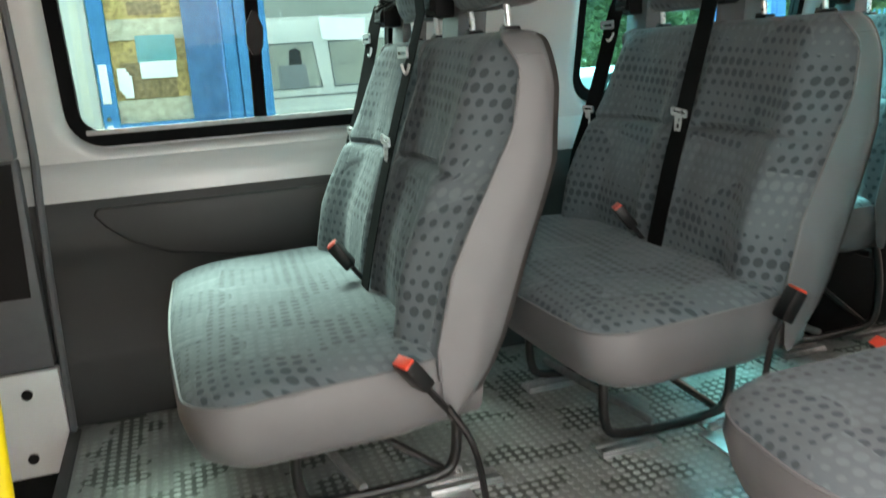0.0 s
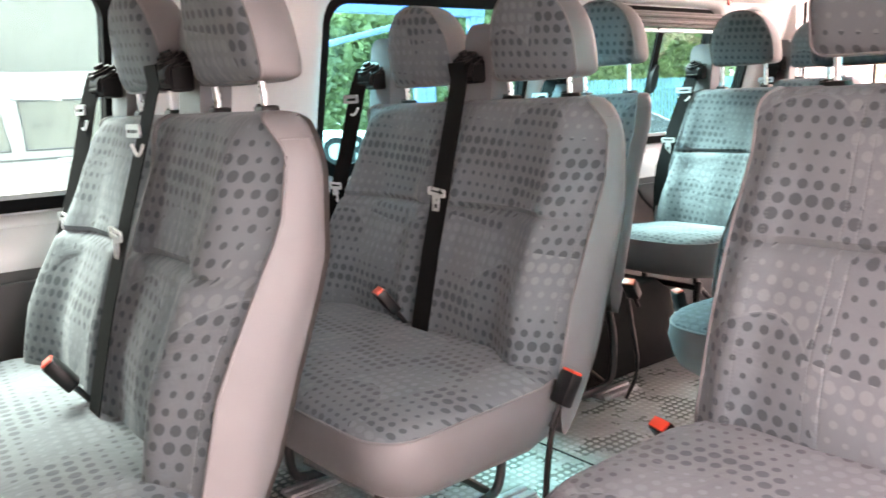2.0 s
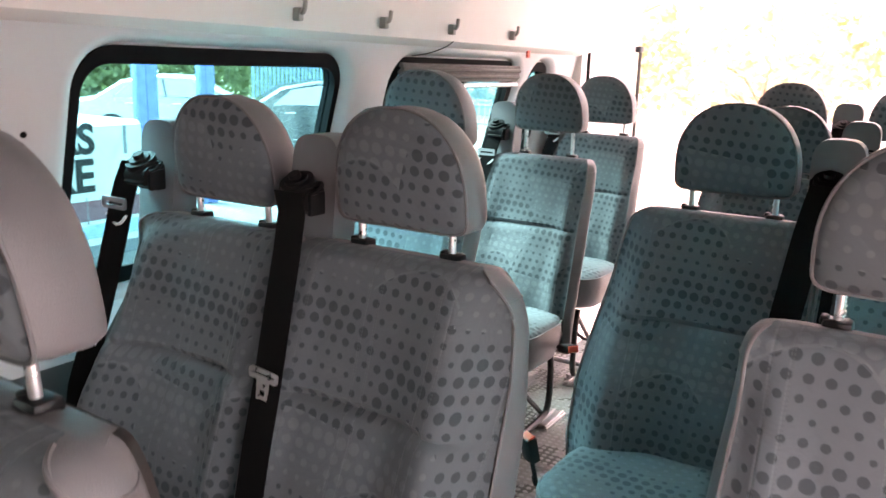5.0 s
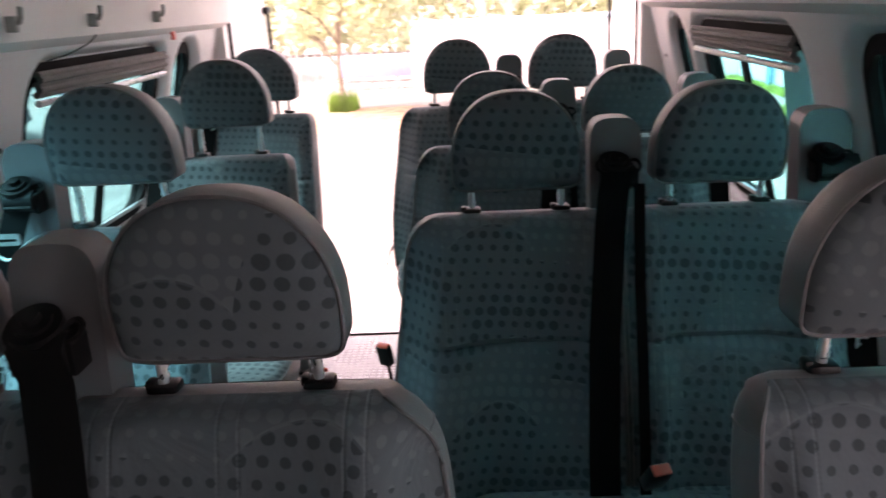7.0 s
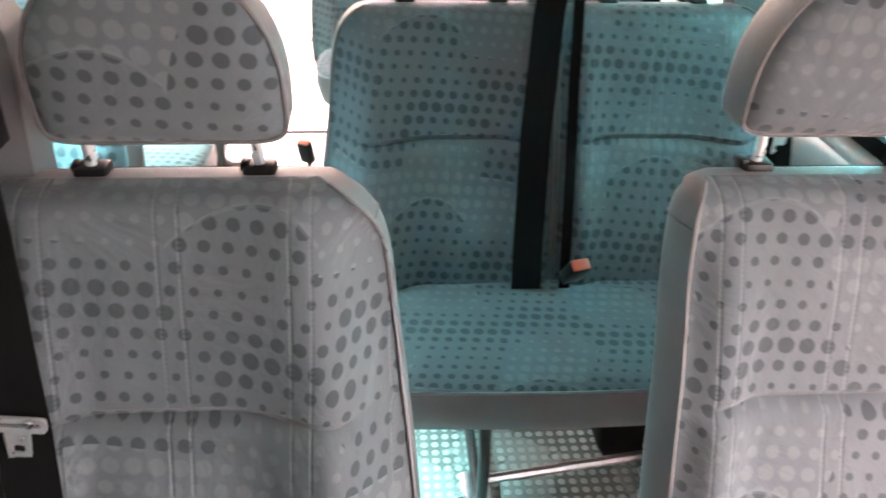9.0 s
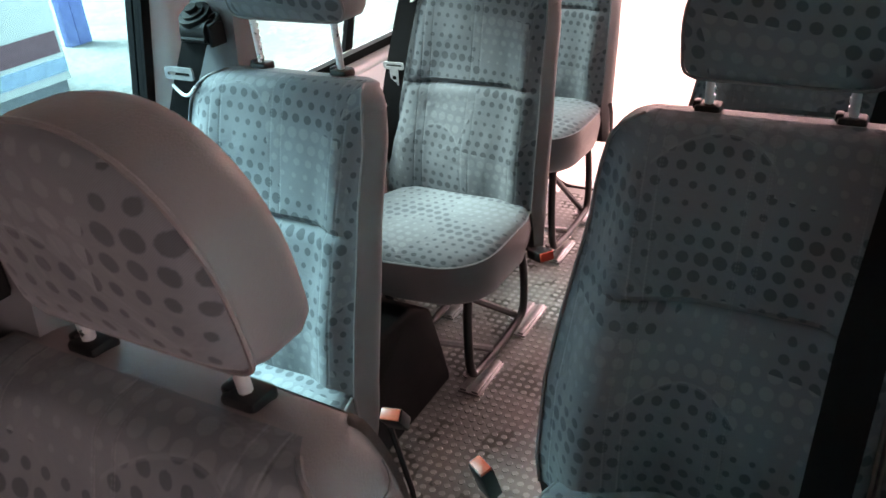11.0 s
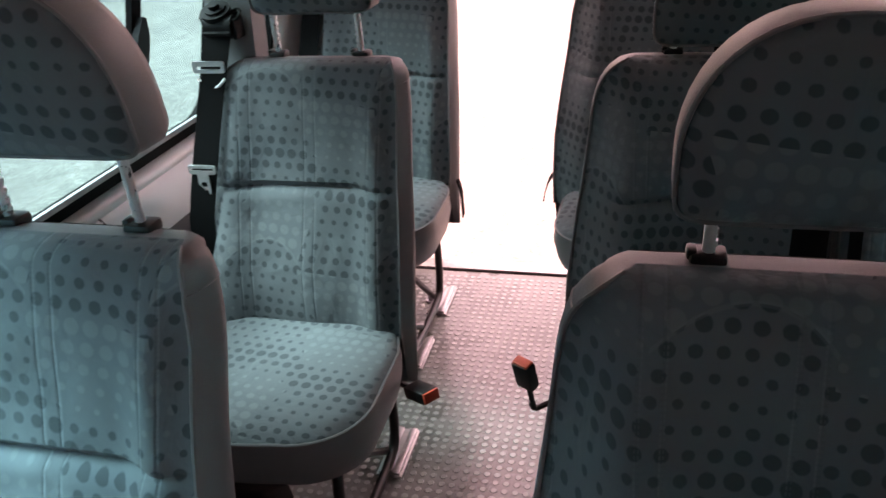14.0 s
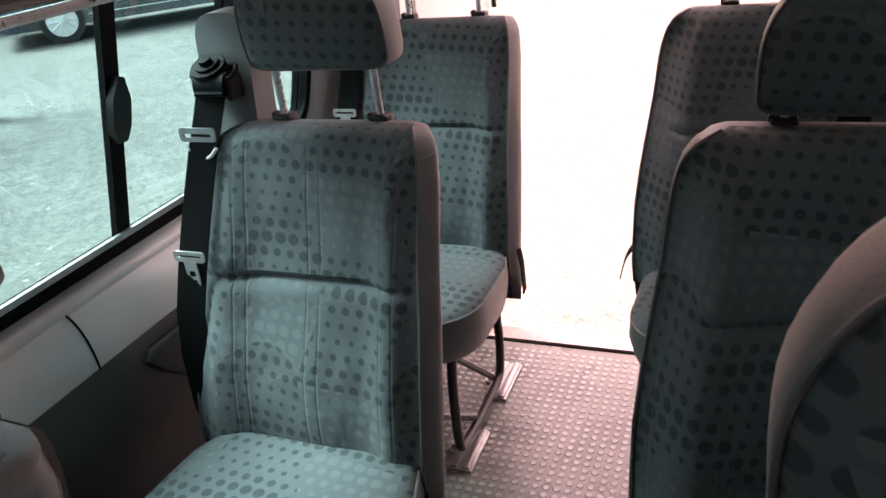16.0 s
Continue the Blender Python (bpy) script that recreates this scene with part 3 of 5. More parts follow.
def reel(th, y, zr):
    """A belt reel in its rounded housing behind the top of the backrest."""
    w = 0.048
    pts = [(-w, 0.62), (w, 0.62)]
    for k in range(13):
        a = math.pi * k / 12
        ca = math.cos(a)
        pts.append((w * (1 if ca >= 0 else -1) * abs(ca) ** 0.55, 1.035 + 0.04 * math.sin(a)))
    bm = plate(pts, [], lambda u, v: Vector((-0.012 + 0.10 * (v - 0.91), y + u, v + zr)), 0.058, (1, 0, 0))
    hs = part("belt_housing", bm, HOUSING, th, "grey plastic belt housing")
    bm = boxed((-0.032, y - 0.030, 0.945 + zr), (-0.008, y + 0.030, 0.996 + zr), 0.006)
    tube(bm, [(-0.038, y - 0.028, 0.972 + zr), (-0.038, y + 0.028, 0.972 + zr)], 0.021, 16)
    up = Vector((-0.45, 0.0, 0.89))
    c0 = Vector((-0.030, y + 0.008, 0.990 + zr))
    tube(bm, [c0, c0 + up * 0.014], 0.029, 20)
    tube(bm, [c0 + up * 0.010, c0 + up * 0.019], 0.020, 18)
    tube(bm, [c0 + up * 0.016, c0 + up * 0.027], 0.0105, 14)
    for e in (-1, 1):
        ring_c = Vector((-0.034, y + e * 0.030, 0.992 + zr))
        pts = [ring_c + Vector((0.013 * math.cos(a), 0.010 * math.sin(a), 0.008 * math.cos(a))) for a in [2 * math.pi * k / 12 for k in range(13)]]
        tube(bm, pts, 0.0035, 6)
        box(bm, (-0.050, y + e * 0.031 - 0.004, 0.948 + zr), (-0.014, y + e * 0.031 + 0.004, 0.986 + zr), 0.002)
    tube(bm, [(-0.056, y - 0.027, 0.962 + zr), (-0.056, y + 0.027, 0.962 + zr)], 0.005, 8)
    part("reel", bm, ARCH, hs, "black belt reel")
    return hs


def tongue(parent, x, y, z, tilt=0.0):
    """A bright belt tongue and its black slider."""
    m = pose(x, y, z, tilt, 0, 0)
    bm = plate(round_rect(-0.029, 0.029, -0.006, 0.012, 0.005, 3), [round_rect(-0.024, 0.024, 0.001, 0.006, 0.002, 2)],
               lambda u, v: m @ Vector((0, u, v)), 0.004, (-1, 0, 0))
    part("slider", bm, CHROME, parent, "bright steel belt slider", smooth=False)
    bm = plate([(-0.012, -0.006), (0.012, -0.006), (0.011, -0.05), (-0.011, -0.05)], [round_rect(-0.006, 0.006, -0.032, -0.022, 0.002, 2), round_rect(-0.006, 0.006, -0.046, -0.038, 0.002, 2)],
               lambda u, v: m @ Vector((-0.001, u, v)), 0.003, (-1, 0, 0))
    part("tongue", bm, CHROME, parent, "bright steel belt tongue", smooth=False)


def buckle(th, base, top, hang=None):
    """A black belt buckle with a red button on its stalk from base to top (local points)."""
    base, top = Vector(base), Vector(top)
    d = (top - base).normalized()
    rot = d.to_track_quat("Z", "X").to_matrix().to_4x4()
    m = Matrix.Translation(top) @ rot
    bm = boxed((-0.0125, -0.0195, -0.062), (0.0125, 0.0195, 0.0), 0.005)
    bm.transform(m)
    bk = part("buckle", bm, BLACK, th, "black belt buckle with red button")
    bm = boxed((-0.0100, -0.0168, -0.006), (0.0100, 0.0168, 0.0032), 0.002)
    bm.transform(m)
    part("button", bm, RED, bk, "red release button")
    bm = bmesh.new()
    tube(bm, smooth_path([top - d * 0.058, top - d * 0.10, base]), 0.0055, 7)
    part("stalk", bm, BLACK, bk)
    if hang:
        part("cable", tube(bmesh.new(), smooth_path(hang), 0.006, 7), BLACK, bk, "black hanging cable")
    return bk


def legs(th, ya, yb, zr, cross=True):
    """Tubular underframe with hoops at ya and yb, standing on short fluted rails bolted to the floor."""
    for y in (ya, yb):
        hoop = [(-0.41, y, 0.275 + zr), (-0.425, y, 0.20 + zr), (-0.43, y, 0.060), (-0.39, y, 0.030), (-0.14, y, 0.030), (-0.10, y, 0.06), (-0.095, y, 0.18 + zr), (-0.12, y, 0.275 + zr)]
        part("leg", tube(bmesh.new(), smooth_path(hoop), 0.0115, 9), TUBE, th, "black tubular steel leg")
        part("brace", tube(bmesh.new(), [(-0.40, y + 0.014, 0.262 + zr), (-0.13, y + 0.014, 0.042)], 0.009, 7), TUBE, th)
        for x0, x1 in ((-0.445, -0.30), (-0.17, -0.01)):
            bm = boxed((x0, y - 0.030, 0.0015), (x1, y + 0.030, 0.008), 0.002)
            for k in range(2):
                yy = y - 0.016 + 0.032 * k
                box(bm, (x0 + 0.002, yy - 0.009, 0.007), (x1 - 0.002, yy + 0.009, 0.015), 0.003)
            part("foot_rail", bm, ALU, th, "fluted aluminium floor rail")
            bm = tube(bmesh.new(), [((x0 + x1) / 2, y + 0.034, 0.003), ((x0 + x1) / 2, y + 0.034, 0.022)], 0.010, 6)
            tube(bm, [((x0 + x1) / 2, y + 0.034, 0.0015), ((x0 + x1) / 2, y + 0.034, 0.006)], 0.017, 10)
            part("bolt", bm, CHROME, th, "bright hexagon bolt")
    for x in (-0.40, -0.13):
        part("cross_bar", tube(bmesh.new(), [(x, ya, 0.25 + zr), (x, yb, 0.25 + zr)], 0.011, 8), TUBE, th)
    part("cross_bar", tube(bmesh.new(), [(-0.385, yb, 0.075), (-0.30, ya, 0.045)], 0.010, 8), ALU, th, "bare steel cross bar")


def belt(th, pts, tongue_at=None, ring_at=None, across=(0, 1, 0), name="seat_belt"):
    b = part(name, ribbon(pts, 0.050 if isinstance(across, list) else 0.056, 0.002, across), WEB, th, "black woven seat belt")
    if tongue_at:
        tongue(b, *tongue_at)
    if ring_at:
        x, y, z = ring_at
        arc = [(x - 0.004, y - 0.027 + 0.054 * k / 10, z - 0.018 * math.sin(math.pi * k / 10)) for k in range(11)]
        bm = plate(round_rect(-0.033, 0.033, 0.012, 0.034, 0.005, 3), [round_rect(-0.026, 0.026, 0.019, 0.025, 0.002, 2)], lambda u, v: Vector((x - 0.006 + 0.02 * v, y + u, z + v)), 0.004, (-1, 0, 0))
        part("guide", bm, STEEL, b, "dull steel belt guide", smooth=False)
        part("ring", tube(bmesh.new(), arc, 0.003, 6), WHITE, b, "white plastic guide")
    return b


def front_x(z):
    return lerp_table(BACK, z)[0]


def double_seat(s, px, cy, lift, zr, label, group, catch="upright", guide=True):
    """Two places side by side, middle at y = cy; s = 1: the aisle lies to -y, s = -1: to +y."""
    th = empty("double_seat")
    tagged(th, label, "seat", group)
    gap = 0.188
    wide = 0.252
    for c, aisle in ((-gap * s, True), (gap * s, False)):
        outer = -s if aisle else s
        wl = wide if outer < 0 else 0.1865
        wr = wide if outer > 0 else 0.1865
        backrest(th, c, wl, wr, zr)
        headrest(th, c, lift, zr)
    cushion(th, -0.45, 0.45 if s > 0 else 0.415, zr, (0.09, 0.09), -0.615 if s > 0 else -0.49)
    reel(th, 0.0, zr)
    reel(th, s * (gap + 0.20), zr)
    # the aisle place's belt drops between the two backs
    zs = [0.99, 0.955, 0.90, 0.80, 0.70, 0.60, 0.50, 0.43]
    off = [0.004, -0.004, -0.012, -0.022, -0.032, -0.036, -0.040, -0.040]
    pts = [(front_x(min(z, 0.9)) - 0.030 + (0.02 if z > 0.95 else 0), -s * 0.012 + s * o, z + zr) for z, o in zip(zs, off)]
    belt(th, pts, (front_x(0.71) - 0.038, -s * 0.043, 0.715 + zr, 6) if guide else None, (front_x(0.86) - 0.034, -s * 0.03, 0.86 + zr) if catch == "forward" else None)
    if s < 0:
        part("seat_belt", ribbon([(front_x(min(z, 0.9)) - 0.026, s * 0.026 - s * 0.01 * (0.9 - z), z + zr) for z in (0.97, 0.8, 0.65, 0.5, 0.42)], 0.02, 0.002), WEB, th)
    # the window place's belt hangs beside its back
    y = s * (gap + 0.225)
    pts = [(-0.045, y - s * 0.01, 1.0 + zr), (-0.062, y, 0.95 + zr), (-0.085, y + s * 0.006, 0.85 + zr), (-0.13, y + s * 0.012, 0.70 + zr), (-0.19, y + s * 0.01, 0.55 + zr), (-0.20, y, 0.38 + zr)]
    belt(th, smooth_path(pts, 1), (-0.140, y + s * 0.012, 0.70 + zr, 0), (-0.075, y + s * 0.004, 0.90 + zr), [(-0.35, s * 0.94, 0)] * 12)
    buckle(th, (-0.215, s * 0.016, 0.41 + zr), (-0.285, s * 0.036, 0.508 + zr))
    ya = -s * 0.442
    if catch == "upright":
        buckle(th, (-0.262, ya - s * 0.012, 0.335 + zr), (-0.215, ya - s * 0.022, 0.428 + zr), [(-0.25, ya - s * 0.013, 0.36 + zr), (-0.268, ya - s * 0.012, 0.30), (-0.262, ya + s * 0.01, 0.14), (-0.25, ya + s * 0.02, 0.012)])
    elif catch == "forward":
        buckle(th, (-0.20, ya, 0.31 + zr), (-0.285, ya - s * 0.035, 0.43 + zr), [(-0.21, ya - s * 0.005, 0.33 + zr), (-0.17, ya - s * 0.02, 0.26), (-0.15, ya - s * 0.005, 0.12), (-0.14, ya, 0.012)])
    elif catch == "leaning":
        buckle(th, (-0.235, ya - s * 0.050, 0.29 + zr), (-0.262, ya - s * 0.066, 0.412 + zr), [(-0.17, ya + s * 0.01, 0.28 + zr), (-0.20, ya - s * 0.03, 0.275 + zr), (-0.235, ya - s * 0.052, 0.285 + zr), (-0.24, ya - s * 0.054, 0.31 + zr)])
    else:
        part("strap", ribbon(smooth_path([(-0.16, ya, 0.43 + zr), (-0.20, ya - s * 0.012, 0.42 + zr), (-0.21, ya - s * 0.02, 0.38 + zr)], 1), 0.03, 0.003, (1, 0, 0.2)), WEB, th, "black hanging strap")
    legs(th, -0.14 if s > 0 else -0.24, 0.24 if s > 0 else 0.14, zr)
    if s > 0:
        part("foot_plate", boxed((-0.20, -0.33, 0.0015), (-0.085, -0.16, 0.007), 0.002), ALU, th, "bare metal floor plate")
    th.matrix_world = pose(px, cy, 0)
    return th


def single_seat(s, px, cy, lift, zr, label, group, catch="fallen"):
    """One place; s = 1: the wall lies to +y, s = -1: to -y."""
    th = empty("single_seat")
    tagged(th, label, "seat", group)
    wl, wr = (0.182, 0.235) if s > 0 else (0.235, 0.182)
    backrest(th, 0.0, wl, wr, zr, 0.62)
    headrest(th, 0.0, lift, zr)
    cushion(th, -0.20 if s > 0 else -0.22, 0.22 if s > 0 else 0.20, zr, (0.13, 0.09) if s > 0 else (0.09, 0.13), -0.565 if s > 0 else -0.615, 0.034 if s > 0 else 0.0)
    reel(th, s * 0.178, zr)
    y = s * 0.218
    if catch == "upright":
        # the strap is twisted below its guide: one length to the floor by the wall, one with the tongue
        pts = [(-0.040, s * 0.178, 0.985 + zr), (-0.058, s * 0.192, 0.93 + zr), (-0.075, s * 0.213, 0.87 + zr), (-0.115, s * 0.28, 0.65 + zr), (-0.17, s * 0.33, 0.42 + zr), (-0.19, s * 0.335, 0.28 + zr)]
        belt(th, smooth_path(pts, 1), None, (-0.074, s * 0.205, 0.885 + zr), [(-0.2, s * 0.98, 0)] * 12)
        pts = [(-0.070, s * 0.214, 0.885 + zr), (-0.095, s * 0.222, 0.79 + zr), (-0.140, s * 0.219, 0.69 + zr), (-0.18, s * 0.21, 0.5 + zr), (-0.19, s * 0.20, 0.38 + zr)]
        lower = part("seat_belt", ribbon(smooth_path(pts, 1), 0.030, 0.002, (-0.35, s * 0.94, 0)), WEB, th, "black woven seat belt")
        tongue(lower, -0.142, s * 0.222, 0.70 + zr, 0)
    else:
        pts = [(-0.040, s * 0.178, 0.985 + zr), (-0.060, s * 0.182, 0.94 + zr), (-0.095, s * 0.190, 0.87 + zr), (-0.155, s * 0.203, 0.73 + zr), (-0.188, s * 0.222, 0.60 + zr), (-0.20, s * 0.216, 0.42 + zr), (-0.19, s * 0.19, 0.34 + zr)]
        belt(th, smooth_path(pts, 1), (-0.162, s * 0.205, 0.725 + zr, 0), (-0.088, s * 0.188, 0.885 + zr), [(-0.2, s * 0.98, 0)] * 16)
    ya = -s * 0.208
    if catch == "fallen":
        buckle(th, (-0.268, ya + s * 0.020, 0.342 + zr), (-0.326, ya - s * 0.056, 0.367 + zr))
    elif catch == "upright":
        dx, dy = (0.026, 0.012) if s > 0 else (0.0, 0.0)
        buckle(th, (-0.17 + dx, ya - s * (0.01 + dy), 0.31 + zr), (-0.232 + dx, ya - s * (0.024 + dy), 0.395 + zr), [(-0.18, ya - s * 0.012, 0.34 + zr), (-0.17, ya - s * 0.02, 0.26), (-0.15, ya - s * 0.03, 0.12), (-0.16, ya + s * 0.01, 0.03)])
    else:
        part("strap", ribbon(smooth_path([(-0.17, ya + s * 0.02, 0.425 + zr), (-0.21, ya - s * 0.002, 0.40 + zr), (-0.218, ya - s * 0.005, 0.365 + zr), (-0.21, ya - s * 0.004, 0.325 + zr)], 1), 0.024, 0.003, (1, 0, 0.2)), WEB, th, "black hanging strap")
    legs(th, -0.10 if s > 0 else -0.12, 0.12 if s > 0 else 0.10, zr)
    th.matrix_world = pose(px, cy, 0)
    return th


LABEL2 = "double minibus seat in dotted teal-grey cloth"
LABEL1 = "single minibus seat in dotted teal-grey cloth"
double_seat(1, 1.00, 1.748, 0.042, 0.0, LABEL2 + ", foremost row", "double seats on the window side", "forward")
double_seat(1, 1.668, 1.744, 0.037, 0.0, LABEL2 + ", second row", "double seats on the window side")
single_seat(1, 2.388, 1.978, 0.085, 0.0, LABEL1 + ", headrest raised", "single seats along the wall", "upright")
single_seat(1, 3.143, 1.978, 0.080, 0.0, LABEL1 + ", buckle fallen outwards", "single seats along the wall")
single_seat(1, 3.82, 2.038, 0.045, 0.028, LABEL1 + ", raised rear row", "single seats along the wall", "strap")
single_seat(-1, 1.667, 0.850, 0.042, 0.0, LABEL1 + ", behind the doorway", "single seats along the wall", "upright")
double_seat(-1, 2.384, 1.026, 0.042, 0.0, LABEL2 + ", beside the aisle", "double seats on the door side", "leaning", False)
double_seat(-1, 3.143, 1.048, 0.014, 0.0, LABEL2 + ", fourth row", "double seats on the door side", "leaning", False)
double_seat(-1, 3.83, 1.148, 0.045, 0.028, LABEL2 + ", raised rear row", "double seats on the door side", "strap", False)

# ---- van body ----
CY = 1.42          # the van's middle line
REAR = 3.93        # rear sill
FRONT = -1.3
GLASS_LO, GLASS_HI = (0.950, 0.690), (0.815, 1.215)     # (out from the middle, height) of the window plane's edges
WINDOWS = [(0.205, 1.03, 0.66), (1.585, 2.35, None), (2.585, 3.37, 3.02), (3.485, 3.66, None)]


def side_point(s):
    (d0, z0), (d1, z1) = GLASS_LO, GLASS_HI
    return lambda x, z: Vector((x, CY + s * (d0 + (d1 - d0) * (z - z0) / (z1 - z0)), z))


def side_wall(s, name, gap=None, end=None):
    """One side: window band with openings, ledge, lower trim, roof side. gap: the doorway's (x0, x1)."""
    P = side_point(s)
    wins = [w for w in WINDOWS if not (gap and w[0] < gap[1]) and end is None]
    x0 = gap[1] if gap else FRONT
    xe = REAR if end is None else end
    holes = [round_rect(a, b, 0.715, 1.20, 0.075, 8) for a, b, _ in wins]
    bm = plate([(x0, 0.655), (xe, 0.655), (xe, 1.25), (x0, 1.25)], holes, P, 0.03 * s, (0, 1, 0))
    wall = part(name, bm, SILVER, None, "silver-painted van side wall with window openings", smooth=False)
    tagged(wall, kind="structure", category="wall")

    # inner panel standing proud of the glass, with rounded reveals round the windows
    deep = [(0.010, 0.0), (0.016, 0.010), (0.026, 0.021), (0.038, 0.029), (0.052, 0.032)]
    inner = lambda off: lambda x, z: P(x, z) + Vector((0, -s * off, 0))
    bm = bmesh.new()
    rims = []
    for a, b, _ in wins:
        loops = []
        for grow, off in deep:
            t = grow / deep[-1][0]
            loops.append([bm.verts.new(inner(off + 0.001)(x, z)) for x, z in round_rect(a - grow, b + grow, 0.703 - 0.029 * t, 1.212 + 0.025 * t, 0.085 + 0.035 * t, 8)])
        for A, B in zip(loops, loops[1:]):
            for k in range(len(A)):
                q = (k + 1) % len(A)
                bm.faces.new((A[k], A[q], B[q], B[k]))
        rims.append(loops[-1])
    outer = [bm.verts.new(inner(deep[-1][1] + 0.001)(x, z)) for x, z in ((x0, 0.655), (xe, 0.655), (xe, 1.25), (x0, 1.25))]
    edges = []
    for lp in [outer] + rims:
        for k in range(len(lp)):
            pair = (lp[k], lp[(k + 1) % len(lp)])
            edges.append(bm.edges.get(pair) or bm.edges.new(pair))
    bmesh.ops.triangle_fill(bm, edges=edges, use_beauty=True, use_dissolve=False)
    tagged(part("trim_window_panel", bm, SILVER, None, "silver-painted inner panel with rounded window reveals"), kind="structure", category="wall")

    def strip(prof, material, nm, lab, a, b):
        ob = part(nm, extrude_profile([(CY + s * d, z) for d, z in prof], a, b), material, None, lab)
        tagged(ob, kind="structure", category="wall")
        return ob

    ledge = [(0.955, 0.66), (0.948, 0.675), (0.935, 0.680), (0.915, 0.668), (0.898, 0.64), (0.890, 0.605), (0.888, 0.575), (0.905, 0.57), (0.97, 0.62)]
    strip(ledge, SILVER, "trim_ledge", "silver-painted ledge below the windows", x0, xe)
    strip([(0.884, 0.0), (0.880, 0.015), (0.876, 0.06), (0.875, 0.165), (0.878, 0.185), (0.884, 0.20), (0.885, 0.30), (0.883, 0.40), (0.877, 0.435), (0.870, 0.455), (0.868, 0.49), (0.871, 0.53), (0.876, 0.555), (0.886, 0.580), (0.92, 0.582), (0.92, 0.0)], TRIM, "trim_panel", "dark grey lower trim panel", x0, xe)
    cove = [(0.838, 1.236), (0.80, 1.238), (0.765, 1.245), (0.742, 1.262), (0.735, 1.30), (0.728, 1.42), (0.69, 1.56), (0.58, 1.67), (0.42, 1.72), (0.42, 1.75), (0.62, 1.71), (0.74, 1.58), (0.80, 1.40), (0.86, 1.25)]
    if end is None:
        strip(cove, CREAM, "trim_roof_side", "cream moulded roof side panel", FRONT, REAR)
    for i, (a, b, div) in enumerate(wins):
        th = empty("window_%d" % (i + (1 if s > 0 else 6)))
        tagged(th, "tinted van window in a black rubber seal", "window", kind="structure")
        rim = 0.020 if div else 0.008
        fr = plate(round_rect(a - 0.012, b + 0.012, 0.703, 1.212, 0.087, 8), [round_rect(a + rim, b - rim, 0.741, 1.176, 0.058, 8)], P, -0.008 * s, (0, 1, 0))
        part("window_frame", fr, RUBBER, th, "black rubber seal", smooth=False)
        for d0, d1 in ((0.0005, 0.0115), (0.0165, 0.032)):
            lip = plate(round_rect(a + 0.0008, b - 0.0008, 0.7158, 1.1992, 0.074, 8), [round_rect(a + rim, b - rim, 0.7235, 1.1915, 0.066, 8)], lambda x, z: P(x, z) + Vector((0, d0 * s, 0)), (d1 - d0) * s, (0, 1, 0))
            part("seal_lip", lip, RUBBER, th, "black rubber seal", smooth=False)
        Q = side_point(s)
        gl = plate(round_rect(a + 0.004, b - 0.004, 0.719, 1.196, 0.072, 8), [], lambda x, z: Q(x, z) + Vector((0, 0.012 * s, 0)), 0.004 * s, (0, 1, 0))
        part("pane", gl, GLASS_LEFT if s < 0 else (GLASS_FRONT if a < 1 else GLASS if a < 2.4 else GLASS_REAR), th, "green-tinted glass", smooth=False)
        if div:
            bar = plate([(div - 0.016, 0.73), (div + 0.016, 0.73), (div + 0.016, 1.19), (div - 0.016, 1.19)], [], P, -0.012 * s, (0, 1, 0))
            part("divider", bar, RUBBER, th, "black divider of the sliding pane", smooth=False)
            hd = plate([(div + p, 0.955 + q) for p, q in ((-0.008, -0.052), (0.010, -0.052), (0.020, -0.030), (0.023, 0.012), (0.010, 0.050), (-0.002, 0.054), (-0.018, 0.020), (-0.020, -0.026))], [], lambda x, z: P(x, z) + Vector((0, -0.013 * s, 0)), -0.014 * s, (0, 1, 0))
            part("catch", hd, BLACK, th, "black sliding catch")
            if a > 1:
                bm = bmesh.new()
                for k in range(5):
                    zz = 1.146 + 0.0105 * k
                    pts = [P(x, zz) + Vector((0, -s * (0.030 + 0.006 * (k % 2)), 0)) for x in (a + 0.012, (2 * a + b) / 3, (a + 2 * b) / 3, b - 0.012)]
                    tube(bm, pts, 0.0075, 8)
                part("blind", bm, BLIND, th, "dark grey pleated blind drawn up")
                part("blind_bar", tube(bmesh.new(), [P(a + 0.012, 1.128) + Vector((0, -0.036 * s, 0)), P(b - 0.012, 1.128) + Vector((0, -0.036 * s, 0))], 0.008, 8), CHROME, th, "bright blind bar")
            for zz in (0.742, 1.172):
                rail = plate([(a + 0.03, zz - 0.008), (b - 0.03, zz - 0.008), (b - 0.03, zz + 0.004), (a + 0.03, zz + 0.004)], [], lambda x, z: P(x, z) + Vector((0, -0.012 * s, 0)), -0.008 * s, (0, 1, 0))
                part("rail", rail, ALU if zz < 1 else RUBBER, th, smooth=False)
    return wall


side_wall(1, "wall_right")
for x in (1.30, 2.855):
    pts = [(x, CY + d - 0.0015, z + 0.001) for d, z in ((0.950, 0.676), (0.935, 0.680), (0.915, 0.668), (0.898, 0.64), (0.890, 0.605), (0.888, 0.576))]
    tagged(part("trim_joint", tube(bmesh.new(), smooth_path(pts, 1), 0.0018, 6), RUBBER, None, "dark joint in the ledge"), kind="structure", category="trim")
side_wall(-1, "wall_left", (0.35, 1.42))
# unseen windowless cab side, added to cut the light beside the doorway
side_wall(-1, "wall_left_front", None, 0.30)
floor = part("floor", boxed((0.10, CY - 0.93, -0.06), (REAR, CY + 0.93, 0.0)), FLOORM, None, "worn grey coin-patterned vinyl floor", smooth=False)
